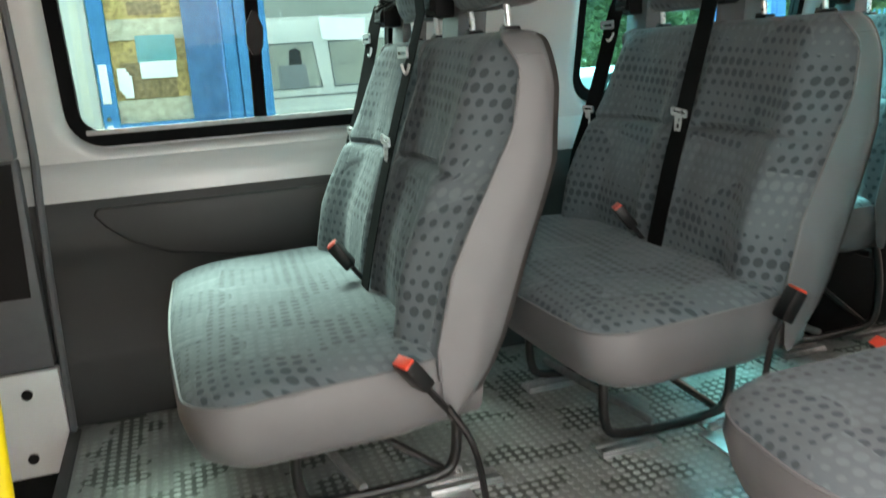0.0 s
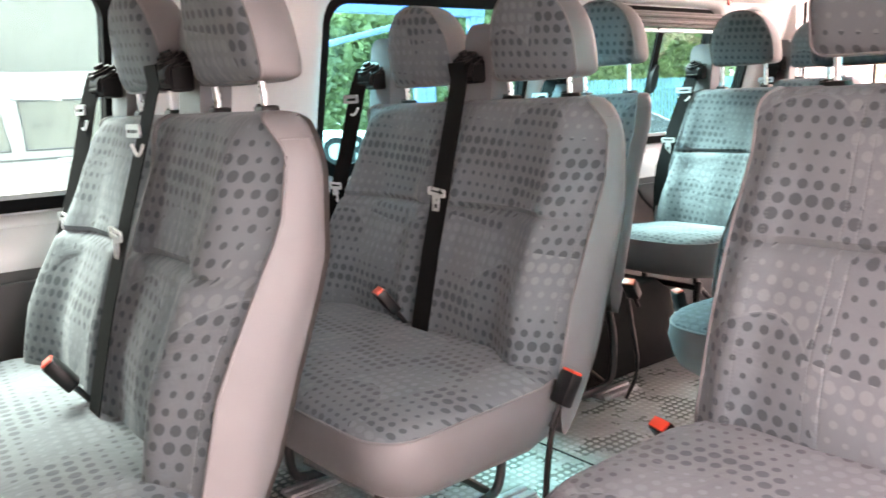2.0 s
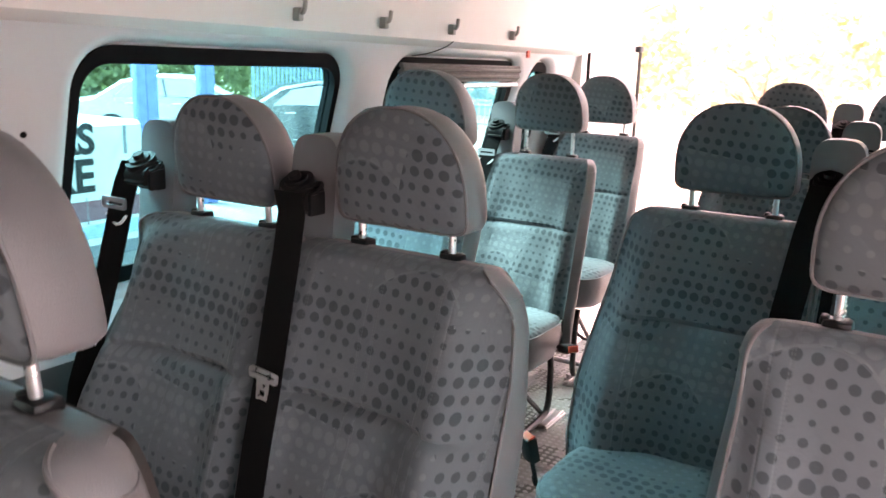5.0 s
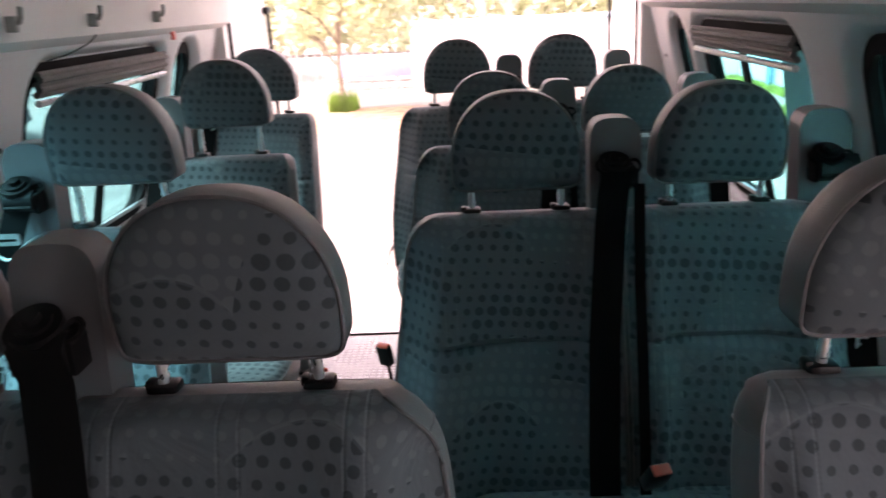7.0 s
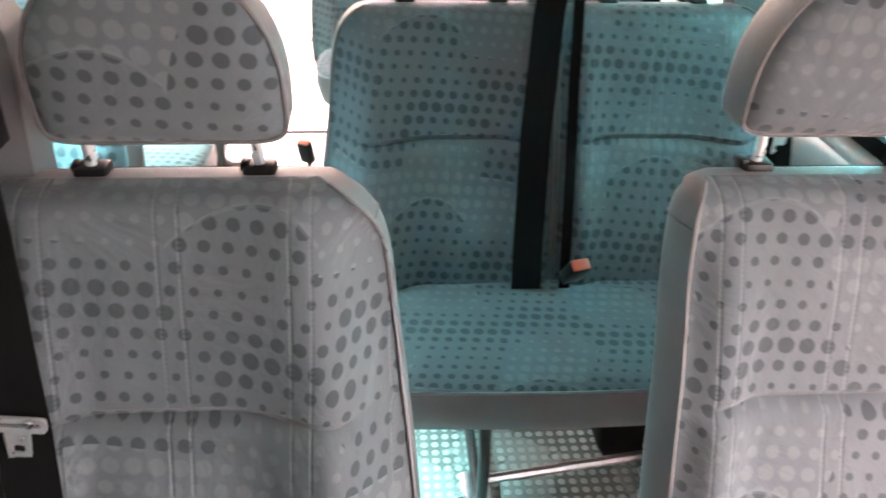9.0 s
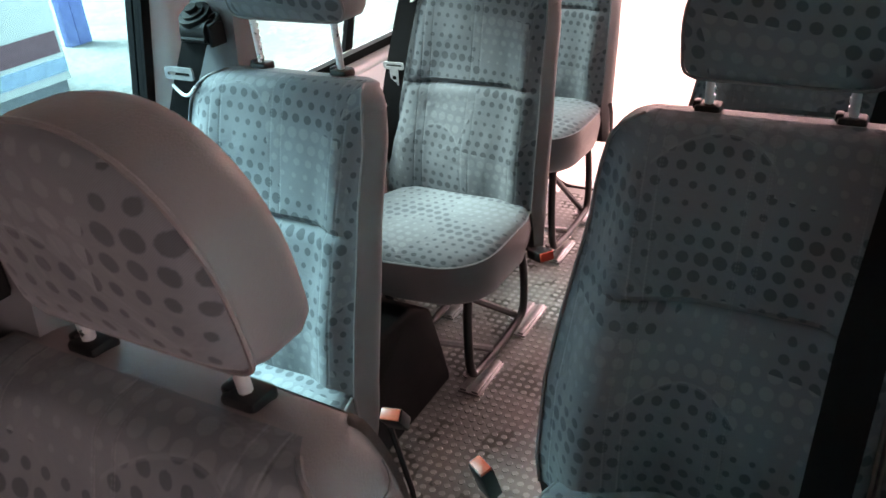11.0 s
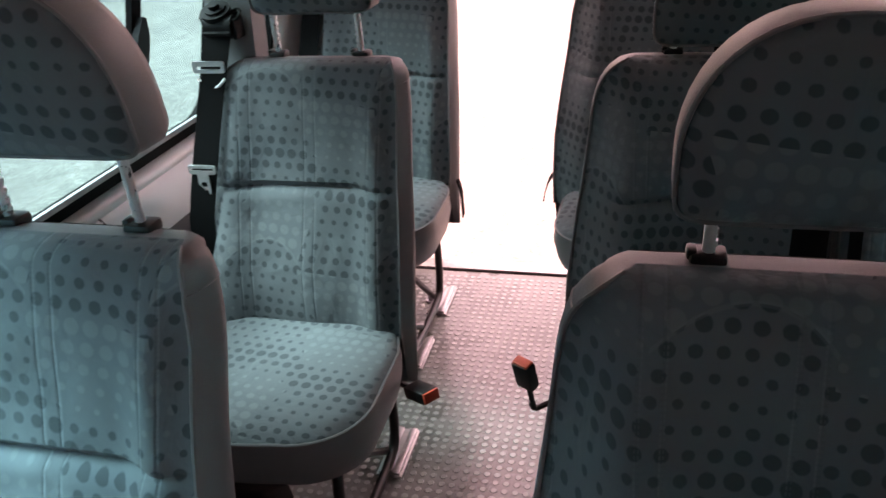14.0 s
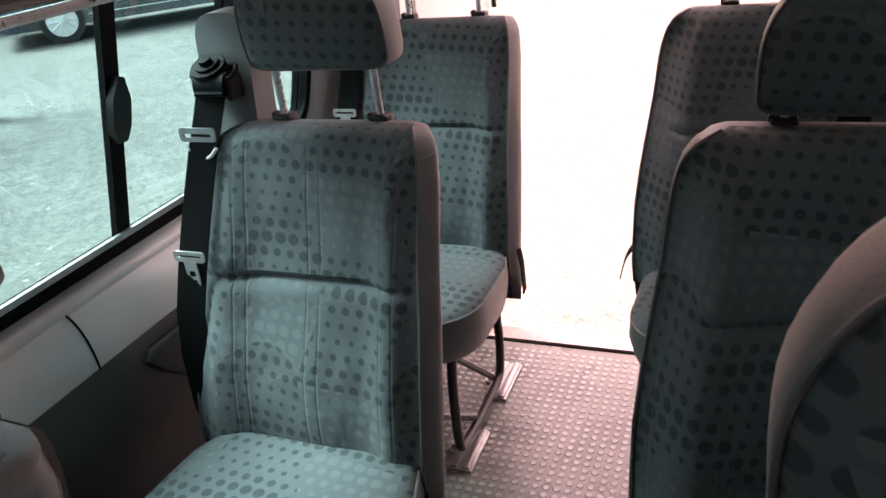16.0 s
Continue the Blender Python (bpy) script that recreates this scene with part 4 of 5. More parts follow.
tagged(floor, kind="structure", category="floor")
cab = part("floor_cab", boxed((FRONT, CY - 0.93, -0.16), (0.10, CY + 0.93, -0.10)), RUBBER, None, "black rubber cab floor, a step lower", smooth=False)
tagged(cab, kind="structure", category="floor")
nosing = part("trim_step", boxed((0.085, CY - 0.88, -0.03), (0.115, CY + 0.86, 0.004), 0.004), TRIM, None, "dark ribbed step edge")
tagged(nosing, kind="structure", category="trim")
sill = part("trim_sill", boxed((REAR, CY - 0.86, -0.10), (REAR + 0.07, CY + 0.86, 0.006), 0.006), ALU, None, "bright metal rear door sill")
tagged(sill, kind="structure", category="sill")
roof = part("ceiling", extrude_profile([(CY - 0.45, 1.712), (CY, 1.735), (CY + 0.45, 1.712), (CY + 0.45, 1.76), (CY, 1.78), (CY - 0.45, 1.76)], FRONT, REAR), CREAM, None, "cream headlining")
tagged(roof, kind="structure", category="ceiling")


# raised coins of the floor covering
def coins():
    verts, faces = [], []
    pitch, n = 0.0235, 8
    ring = [(math.cos(2 * math.pi * k / n), math.sin(2 * math.pi * k / n)) for k in range(n)]
    x = 0.13
    while x < REAR - 0.02:
        y = CY - 0.86
        while y < CY + 0.86:
            b = len(verts)
            verts += [(x + 0.0085 * ca, y + 0.0085 * sa, 0.0) for ca, sa in ring]
            verts += [(x + 0.0070 * ca, y + 0.0070 * sa, 0.0012) for ca, sa in ring]
            faces += [(b + k, b + (k + 1) % n, b + n + (k + 1) % n, b + n + k) for k in range(n)]
            faces.append(tuple(range(b + n, b + 2 * n)))
            y += pitch
        x += pitch
    me = bpy.data.meshes.new("coins")
    me.from_pydata(verts, [], faces)
    me.materials.append(COIN)
    ob = new("coins", me)
    ob.parent = floor
    tagged(ob, "raised round studs of the floor covering", kind="stuff")


coins()
joint = part("joint", boxed((1.868, CY - 0.87, 0.0005), (1.874, CY + 0.87, 0.0022)), RUBBER, floor, "dark joint across the floor covering", smooth=False)


# rear frame, seal and the two open rear doors
def rear_end():
    out = [(CY - 0.86, -0.02), (CY + 0.86, -0.02), (CY + 0.95, 0.65), (CY + 0.82, 1.25), (CY + 0.74, 1.60), (CY + 0.45, 1.77), (CY - 0.45, 1.77), (CY - 0.74, 1.60), (CY - 0.82, 1.25), (CY - 0.95, 0.65)]
    hole = round_rect(CY - 0.745, CY + 0.755, -0.005, 1.66, 0.10)
    bm = plate(out, [hole], lambda y, z: Vector((REAR - 0.06, y, z)), 0.06, (1, 0, 0))
    ob = part("wall_rear", bm, WHITE, None, "white painted rear door frame", smooth=False)
    tagged(ob, kind="structure", category="wall")
    seal = [Vector((REAR + 0.004, y, z)) for y, z in hole] + [Vector((REAR + 0.004, *hole[0]))]
    tagged(part("trim_seal", tube(bmesh.new(), seal, 0.011, 8), RUBBER, None, "black rubber door seal"), kind="structure", category="trim")
    for i, s in enumerate((1, -1)):
        y = CY + 0.005 + s * 0.80
        th = empty("door_%d" % (i + 1))
        tagged(th, "white rear van door standing open", "door", kind="structure")
        P = lambda x, z: Vector((x, y, z))
        bm = plate(round_rect(REAR + 0.07, REAR + 0.80, -0.06, 1.66, 0.06), [], P, 0.05 * s, (0, 1, 0))
        part("panel", bm, WHITE, th, "white door panel", smooth=False)
        part("inner_panel", boxed((REAR + 0.15, min(y - s * 0.008, y), 0.78), (REAR + 0.70, max(y - s * 0.008, y), 1.40), 0.003), WHITE, th, "white inner panel")
        bm = tube(bmesh.new(), [(REAR + 0.775, y - s * 0.02, 0.80), (REAR + 0.775, y - s * 0.02, 1.30)], 0.009, 8)
        box(bm, (REAR + 0.745, y - s * 0.03, 1.28), (REAR + 0.80, y - s * 0.002, 1.31), 0.004)
        part("latch_rod", bm, BLACK, th, "black vertical latch rod")
        bm = boxed((REAR + 0.11, y - s * 0.012, 0.10), (REAR + 0.75, y - s * 0.001, 0.70), 0.004)
        part("trim_board", bm, TRIM, th, "dark grey trim board")


rear_end()


# the sliding side door, slid back along the outside
def slid_door():
    th = empty("door_3")
    tagged(th, "white sliding side door slid fully open", "door", kind="structure")
    P = lambda x, z: side_point(-1)(x, z) + Vector((0, -0.085, 0))
    bm = plate([(1.60, -0.05), (2.90, -0.05), (2.90, 1.45), (1.60, 1.45)], [round_rect(1.72, 2.74, 0.715, 1.20, 0.055)], lambda x, z: P(x, max(z, 0.62)) if z >= 0.62 else Vector((x, P(x, 0.62).y, z)), -0.05, (0, 1, 0))
    part("panel", bm, WHITE, th, "white door panel", smooth=False)
    gl = plate(round_rect(1.71, 2.75, 0.705, 1.21, 0.05), [], lambda x, z: P(x, z) + Vector((0, -0.02, 0)), -0.004, (0, 1, 0))
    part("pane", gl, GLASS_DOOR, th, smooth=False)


slid_door()


# front end: pillar, cab floor, and an unseen blank wall shutting out windscreen light
def front_end():
    for s in (1, -1):
        bm = boxed((-0.30, CY + s * 0.66, 0.0), (-0.26, CY + s * 0.92, 0.62), 0.006)
        tagged(part("trim_front", bm, TRIM, None, "dark grey cab side trim"), kind="structure", category="trim")
    # added blank wall, out of view, so that no light falls from ahead
    out = [(CY - 0.95, -0.06), (CY + 0.95, -0.06), (CY + 0.93, 0.7), (CY + 0.74, 1.6), (CY + 0.45, 1.77), (CY - 0.45, 1.77), (CY - 0.74, 1.6), (CY - 0.93, 0.7)]
    bm = plate(out, [], lambda y, z: Vector((FRONT - 0.04, y, z)), 0.04, (1, 0, 0))
    tagged(part("wall_front", bm, TRIM, None, "dark unseen front end without a windscreen, shutting out light", smooth=False), kind="structure", category="wall")
    # pillar behind the driver's door: bare white foot with two black plugs, grey cover above
    th = empty("door_pillar")
    tagged(th, "van body pillar with bare white foot and grey cover", "pillar", kind="structure")
    y1 = CY + 0.862
    part("foot", boxed((-0.22, y1 - 0.02, -0.10), (0.088, y1 + 0.02, 0.178), 0.006), WHITE, th, "bare white painted metal foot")
    part("cover", boxed((-0.22, y1 - 0.028, 0.184), (0.084, y1 + 0.02, 0.70), 0.008), HOUSING, th, "grey plastic pillar cover")
    part("cover", boxed((-0.22, CY + 0.80, 0.70), (0.086, CY + 0.86, 1.24), 0.008), HOUSING, th, "grey plastic pillar cover")
    part("slot", plate([(-0.06, 0.37), (0.062, 0.37), (0.072, 0.69), (-0.03, 0.69)], [], lambda x, z: Vector((x, y1 - 0.034, z)), 0.008, (0, 1, 0)), BLACK, th, "black belt slot", smooth=False)
    part("edge", tube(bmesh.new(), smooth_path([(0.097, y1 - 0.012, 0.0), (0.103, y1 - 0.012, 0.30), (0.113, y1 - 0.008, 0.60), (0.118, CY + 0.885, 0.72), (0.118, CY + 0.79, 1.23)]), 0.010, 8), HOUSING, th, "grey rubber pillar edge")
    for x, z in ((-0.003, -0.047), (0.010, 0.123)):
        bm = tube(bmesh.new(), [(x, y1 - 0.026, z), (x, y1 - 0.015, z)], 0.013, 14)
        part("plug", bm, BLACK, th, "black plastic plug")
    rail = [(0.130, 1.30, -0.10), (0.142, 1.30, 0.20), (0.155, 1.30, 0.457), (0.172, 1.30, 0.80), (0.15, 1.25, 0.90), (0.10, 1.20, 0.92), (0.08, 1.20, 0.70), (0.06, 1.20, -0.10)]
    gr = part("grab_rail", tube(bmesh.new(), smooth_path(rail), 0.016, 12), YELLOW, None)
    tagged(gr, "bright yellow tubular grab rail behind the cab", "grab rail")


front_end()


# screw holes in the window pillars, a loose wire and a red tag above the windows
for s in (1, -1):
    for x, z in ((1.47, 1.05), (2.456, 1.053), (3.78, 1.08)):
        if s < 0 and x < 1.5:
            continue
        p = side_point(s)(x, z) + Vector((0, -s * 0.033, 0))
        bm = tube(bmesh.new(), [p + Vector((0, -s * 0.0025, 0)), p + Vector((0, s * 0.004, 0))], 0.006, 10)
        tagged(part("trim_hole", bm, RUBBER, None, "dark screw hole in the pillar"), kind="structure", category="trim")
wire = tube(bmesh.new(), smooth_path([(2.80, CY + 0.742, 1.262), (2.77, CY + 0.745, 1.245), (2.71, CY + 0.775, 1.222), (2.66, CY + 0.798, 1.215)]), 0.0018, 6)
tagged(part("loose_wire", wire, BLACK, None), "thin black wire hanging from the roof side", "wire")
tag = boxed((3.352, CY + 0.757, 1.225), (3.375, CY + 0.764, 1.262), 0.002)
tagged(part("red_tag", tag, RED, None), "small red tag on the roof side above a window", "tag")

# coat hooks
def hook_bm():
    bm = boxed((-0.009, -0.020, -0.017), (0.009, 0.0, 0.013), 0.003)
    tube(bm, smooth_path([(0.0, -0.016, 0.0), (0.002, -0.027, 0.002), (0.003, -0.030, 0.029)], 1), 0.0055, 8)
    return bm


hk = part("coat_hook", hook_bm(), HOOK, None)
tagged(hk, "grey plastic coat hook on the roof side", "coat hook", "coat hooks in a row")
hk.matrix_world = pose(2.085, CY + 0.737, 1.297)
for x in (2.42, 2.765, 3.165):
    copy_thing(hk, pose(x, CY + 0.737, 1.297))

# moulded pads standing proud of the lower trim
for x0, x1 in ((0.225, 1.42), (2.93, 3.80)):
    w = x1 - x0
    out = [(x0, 0.545), (x0 + 0.012, 0.560), (x1 - 0.02, 0.556), (x1, 0.54), (x1, 0.37), (x1 - 0.03, 0.355)]
    out += [(x0 + 0.54, 0.385), (x0 + 0.30, 0.405), (x0 + 0.17, 0.429), (x0 + 0.08, 0.465), (x0 + 0.025, 0.51)]
    bm = plate(out, [], lambda x, z: Vector((x, CY + 0.872, z)), -0.012, (0, 1, 0))
    top = [e for e in bm.edges if all(v.co.y < CY + 0.861 for v in e.verts) and len(e.link_faces) == 2 and abs(e.link_faces[0].normal.dot(e.link_faces[1].normal)) < 0.5]
    bmesh.ops.bevel(bm, geom=top, offset=0.006, segments=3, affect="EDGES", profile=0.5)
    tagged(part("trim_pad", bm, TRIM, None, "dark grey moulded pad on the lower trim"), kind="structure", category="trim")

# wheel arches
for s in (1, -1):
    prof = [(2.12, 0.0), (2.17, 0.25), (2.24, 0.300), (2.60, 0.300), (2.68, 0.25), (2.75, 0.0)]
    bm = plate(prof, [], lambda x, z: Vector((x, CY + s * 0.53, z)), 0.355 * s, (0, 1, 0))
    bmesh.ops.bevel(bm, geom=[e for e in bm.edges], offset=0.012, segments=2, affect="EDGES", profile=0.5)
    tagged(part("trim_wheel_arch", bm, ARCH, None, "dark grey wheel arch cover"), kind="structure", category="wheel arch")

# ---- outside ----
bm = bmesh.new()
bmesh.ops.create_grid(bm, x_segments=2, y_segments=2, size=400)
GZ = -0.62
bm.transform(Matrix.Translation((0, 0, GZ)))
tagged(part("ground", bm, ASPHALT, None, "pale grey asphalt yard", smooth=False), kind="structure", category="ground")

CHIP = mat("chipboard", (0.50, 0.31, 0.12), 0.8, var=0.5, scale=45)
CHIP3 = mat("dark_chipboard", (0.26, 0.16, 0.08), 0.8, var=0.55, scale=50)
CHIP2 = mat("pale_timber", (0.46, 0.41, 0.32), 0.8, var=0.3, scale=25)
WRAP = mat("blue_plastic_wrap", (0.02, 0.25, 0.53), 0.22, var=0.22, scale=14, bump=0.7, bscale=26)
TEAL = mat("teal_card", (0.05, 0.30, 0.33), 0.6)
MAROON = mat("maroon_paint", (0.34, 0.075, 0.085), 0.5, spec=0.2)
SKYBLUE = mat("light_blue_paint", (0.0, 0.36, 0.46), 0.6, spec=0.1)
VANGREY = mat("pale_grey_green_paint", (0.30, 0.31, 0.28), 0.4, var=0.06, scale=2)
# van white, set darker than WHITE
VANWHITE = mat("toned_white_paint", (0.46, 0.46, 0.43), 0.4, var=0.08, scale=3)
GREYSK = mat("grey_skirt", (0.13, 0.14, 0.145), 0.6)
CARBLK = mat("dark_car_paint", (0.022, 0.028, 0.030), 0.10, var=0.1, spec=0.9)
CARSILV = mat("silver_car_paint", (0.45, 0.46, 0.46), 0.25, 0.3, var=0.05)
CARGL = mat("bright_car_glass", (0.35, 0.38, 0.38), 0.06, 0.85, var=0.1)
TYRE = mat("tyre_rubber", (0.015, 0.015, 0.015), 0.8)
LEAFY = leaf_mat("leaves_light", (0.52, 0.57, 0.38), 0.25)
LEAFM = leaf_mat("leaves_mid", (0.27, 0.34, 0.16), 0.4)
BARK = mat("bark", (0.26, 0.22, 0.17), 0.9, var=0.4, scale=20)
PALEBARK = mat("pale_bark", (0.6, 0.58, 0.53), 0.8, var=0.2, scale=6)
SHEET = mat("pale_blue_sheet", (0.24, 0.33, 0.36), 0.5, var=0.06, scale=3)
GRASSM = mat("grass_blades", (0.10, 0.22, 0.03), 0.7, var=0.4, scale=4)
COPE = mat("pale_blue_coping", (0.35, 0.52, 0.62), 0.6, var=0.1, scale=4)
BOARD = mat("dull_blue_board", (0.30, 0.36, 0.48), 0.5, var=0.1, scale=6)
SOIL = mat("bare_earth", (0.22, 0.14, 0.085), 0.95, var=0.4, scale=5, bump=0.8, bscale=30)
GREYWIN = mat("dim_window_glass", (0.22, 0.215, 0.18), 0.3, var=0.15, scale=4)


def blue_door():
    """A blue timber door in its grooved frame, chipboard and papers behind the glass, half wrapped in plastic."""
    th = empty("blue_door")
    tagged(th, "blue painted timber door with chipboard behind its glass", "door")
    Y = 4.8
    part("stile", boxed((0.105, Y, GZ), (0.185, Y + 0.05, 2.0), 0.006), BLUE, th)
    part("stile", boxed((0.615, Y, GZ), (0.745, Y + 0.05, 2.0), 0.006), BLUE, th)
    for z0, z1 in ((1.32, 1.41), (0.525, 0.615), (-0.45, -0.25), (1.9, 2.0)):
        part("rail", boxed((0.186, Y + 0.003, z0), (0.614, Y + 0.047, z1), 0.006), BLUE, th)
    for z0, z1, m, lab in ((0.74, 1.318, CHIP, "golden chipboard sheet"), (0.617, 0.738, CHIP2, "pale timber board"), (-0.24, 0.523, CHIP2, "pale timber board"), (1.412, 1.898, CHIP2, "pale timber board")):
        part("panel", boxed((0.187, Y + 0.030, z0), (0.613, Y + 0.044, z1), 0.002), m, th, lab)
    part("panel", boxed((0.225, Y + 0.021, 0.74), (0.50, Y + 0.029, 0.93), 0.002), CHIP3, th, "brown chipboard offcut")
    part("panel", boxed((0.30, Y + 0.022, 1.17), (0.47, Y + 0.0295, 1.24), 0.002), CHIP3, th, "dark stained patch of board")
    # pale strip drawn for the white roof mirrored in the door's glass
    part("mirrored_roof", boxed((0.188, Y + 0.012, 1.045), (0.612, Y + 0.029, 1.152), 0.004), CHIP2, th, "pale strip standing for a van roof mirrored in the glass")
    part("card", boxed((0.318, Y + 0.006, 0.93), (0.516, Y + 0.011, 1.066), 0.001), TEAL, th, "teal card")
    part("paper", boxed((0.325, Y + 0.004, 0.845), (0.507, Y + 0.0085, 0.932)), WHITE, th, "white paper label", smooth=False)
    for k in range(3):
        part("paper", boxed((0.206 + 0.012 * k, Y + 0.006 - 0.0015 * k, 0.905 - 0.02 * k - 0.115), (0.252 + 0.012 * k, Y + 0.007 - 0.0015 * k, 0.905 - 0.02 * k)), WHITE, th, "white printed note", smooth=False)
    part("finger_plate", boxed((0.118, Y - 0.004, 0.728), (0.160, Y - 0.0005, 0.93), 0.001), WHITE, th, "white finger plate")
    bm = boxed((0.118, Y - 0.006, 0.545), (0.150, Y - 0.0005, 0.615), 0.002)
    tube(bm, smooth_path([(0.132, Y - 0.006, 0.578), (0.134, Y - 0.040, 0.578), (0.150, Y - 0.045, 0.577), (0.205, Y - 0.045, 0.572)], 1), 0.008, 8)
    part("handle", bm, WHITE, th, "white lever handle on its plate")
    part("lock", tube(bmesh.new(), [(0.134, Y - 0.008, 0.648), (0.134, Y, 0.648)], 0.011, 12), CHIP3, th, "brass lock")
    # plastic wrap, creased, over the closing stile
    bm = bmesh.new()
    rows = [[bm.verts.new((0.565 + 0.19 * i / 14, Y - 0.008 - 0.012 * abs(noise.noise(Vector((i * 0.45, k * 0.35, 2)))), 0.38 + 1.15 * k / 60)) for i in range(15)] for k in range(61)]
    for A, B in zip(rows, rows[1:]):
        for i in range(14):
            bm.faces.new((A[i], A[i + 1], B[i + 1], B[i]))
    bmesh.ops.solidify(bm, geom=bm.faces[:], thickness=0.002)
    part("wrap", bm, WRAP, th, "creased blue plastic wrap")
    # frame beside the door: stepped and grooved boards
    for x0, x1, dy in ((0.762, 0.832, 0.0), (0.838, 0.900, -0.012), (0.906, 1.00, -0.022)):
        part("frame_board", boxed((x0, Y + dy, GZ), (x1, Y + 0.10, 2.1), 0.005), BLUE, th, "bright blue frame board")
    part("frame_board", boxed((-0.02, Y + 0.01, GZ), (0.098, Y + 0.06, 2.1), 0.005), VANWHITE, th, "white frame board")


blue_door()


def letters(text, size, m, material, parent):
    cu = bpy.data.curves.new("lettering", "FONT")
    cu.body, cu.size, cu.extrude, cu.align_x = text, size, 0.002, "RIGHT"
    cu.offset = 0.012
    ob = new("lettering", cu)
    me = bpy.data.meshes.new_from_object(ob.evaluated_get(bpy.context.evaluated_depsgraph_get()))
    bpy.data.objects.remove(ob)
    me.materials.clear()
    me.materials.append(material)
    ob = new("lettering", me)
    ob.matrix_world = m
    ob.parent = parent
    ob["label"] = "worn black lettering"
    return ob


def signed_van():
    """White van with maroon and blue bands and worn black letters."""
    th = empty("white_van")
    tagged(th, "white drop-side van with maroon and blue stripes and worn letters", "van")
    Y = 7.2
    prof = [(Y, -0.50), (Y, 0.66), (Y + 0.10, 1.10), (Y + 0.17, 1.22), (Y + 0.30, 1.27), (Y + 1.65, 1.27), (Y + 1.8, 1.15), (Y + 1.95, 0.66), (Y + 1.95, -0.5)]
    part("body", extrude_profile(prof, 0.6, 3.15), VANWHITE, th, "white van body")
    part("box_body", boxed((0.55, Y + 0.75, 1.28), (3.15, Y + 1.85, 3.0), 0.03), VANGREY, th, "pale grey box body behind the cab roof")
    low = [(Y, -0.50), (Y, 0.56), (Y + 0.05, 0.60), (Y + 1.9, 0.60), (Y + 1.95, -0.5)]
    part("load_bed", extrude_profile(low, 3.15, 5.60), VANWHITE, th, "white drop-side load bed")
    for x in (3.9, 4.7, 5.4):
        part("hinge", boxed((x, Y - 0.006, 0.30), (x + 0.03, Y - 0.001, 0.56)), GREYSK, th, smooth=False)
    part("stripe", boxed((0.7, Y - 0.008, -0.27), (5.57, Y - 0.001, -0.09)), MAROON, th, "maroon stripe", smooth=False)
    part("stripe", boxed((0.7, Y - 0.008, -0.43), (5.595, Y - 0.001, -0.31)), SKYBLUE, th, "light blue stripe", smooth=False)
    part("panel_joint", boxed((4.985, Y - 0.0095, -0.30), (4.993, Y - 0.0005, -0.06)), GREYSK, th, smooth=False)
    part("skirt", boxed((0.65, Y + 0.01, -0.62), (5.56, Y + 0.05, -0.49)), GREYSK, th, "grey lower skirt", smooth=False)
    slope = lambda off: lambda x, z: Vector((x, Y - off + 0.227 * max(0, z - 0.66), z))
    for pts, lab in (([(1.22, 0.665), (1.72, 0.665), (1.68, 1.04), (1.20, 1.04)], "front side window"), ([(1.83, 0.665), (2.60, 0.665), (2.56, 1.04), (1.82, 1.04)], "rear side window")):
        win = part("window", plate(pts, [], slope(0.006), 0.01, (0, 1, 0)), GREYWIN, th, "beige-dim %s" % lab, smooth=False)
        edge = [slope(0.008)(*p) for p in pts]
        part("window_seal", tube(bmesh.new(), edge + [edge[0]], 0.008, 6), GREYSK, win, "grey window seal")
    part("paper", plate([(1.77, 1.06), (2.14, 1.03), (2.17, 1.22), (1.76, 1.25)], [], slope(0.014), 0.004, (0, 1, 0)), WHITE, th, "white paper sheet", smooth=False)
    part("paper", boxed((1.50, Y + 0.742, 1.52), (1.78, Y + 0.748, 1.98)), WHITE, th, "pale notice on the box body", smooth=False)
    part("seat_back", plate([(1.46, 0.86), (1.57, 0.86), (1.57, 0.97), (1.53, 1.0), (1.47, 0.98)], [], slope(0.012), 0.004, (0, 1, 0)), BLACK, th, "dark head restraint behind the glass", smooth=False)
    part("seat_back", plate([(1.36, 0.67), (1.61, 0.67), (1.60, 0.86), (1.36, 0.86)], [], slope(0.012), 0.004, (0, 1, 0)), GREYSK, th, "grey seat back behind the glass", smooth=False)
    part("door_handle", boxed((2.04, Y - 0.03, 0.56), (2.16, Y - 0.002, 0.59), 0.008), WHITE, th, "white door handle")
    part("body_line", boxed((0.7, Y - 0.006, 0.585), (3.1, Y - 0.001, 0.60)), GREYSK, th, smooth=False)
    for x in (2.28,):
        bm = tube(bmesh.new(), [(x, Y - 0.02, -0.30), (x, Y + 0.15, -0.30)], 0.33, 24)
        part("wheel", bm, TYRE, th)
    rot = Matrix.Rotation(radians(90), 4, "X")
    letters("ORS", 0.36, Matrix.Translation((5.10, Y - 0.006, 0.335)) @ rot, BLACK, th)
    letters("TRE", 0.40, Matrix.Translation((5.08, Y - 0.006, 0.0)) @ rot, BLACK, th)


signed_van()


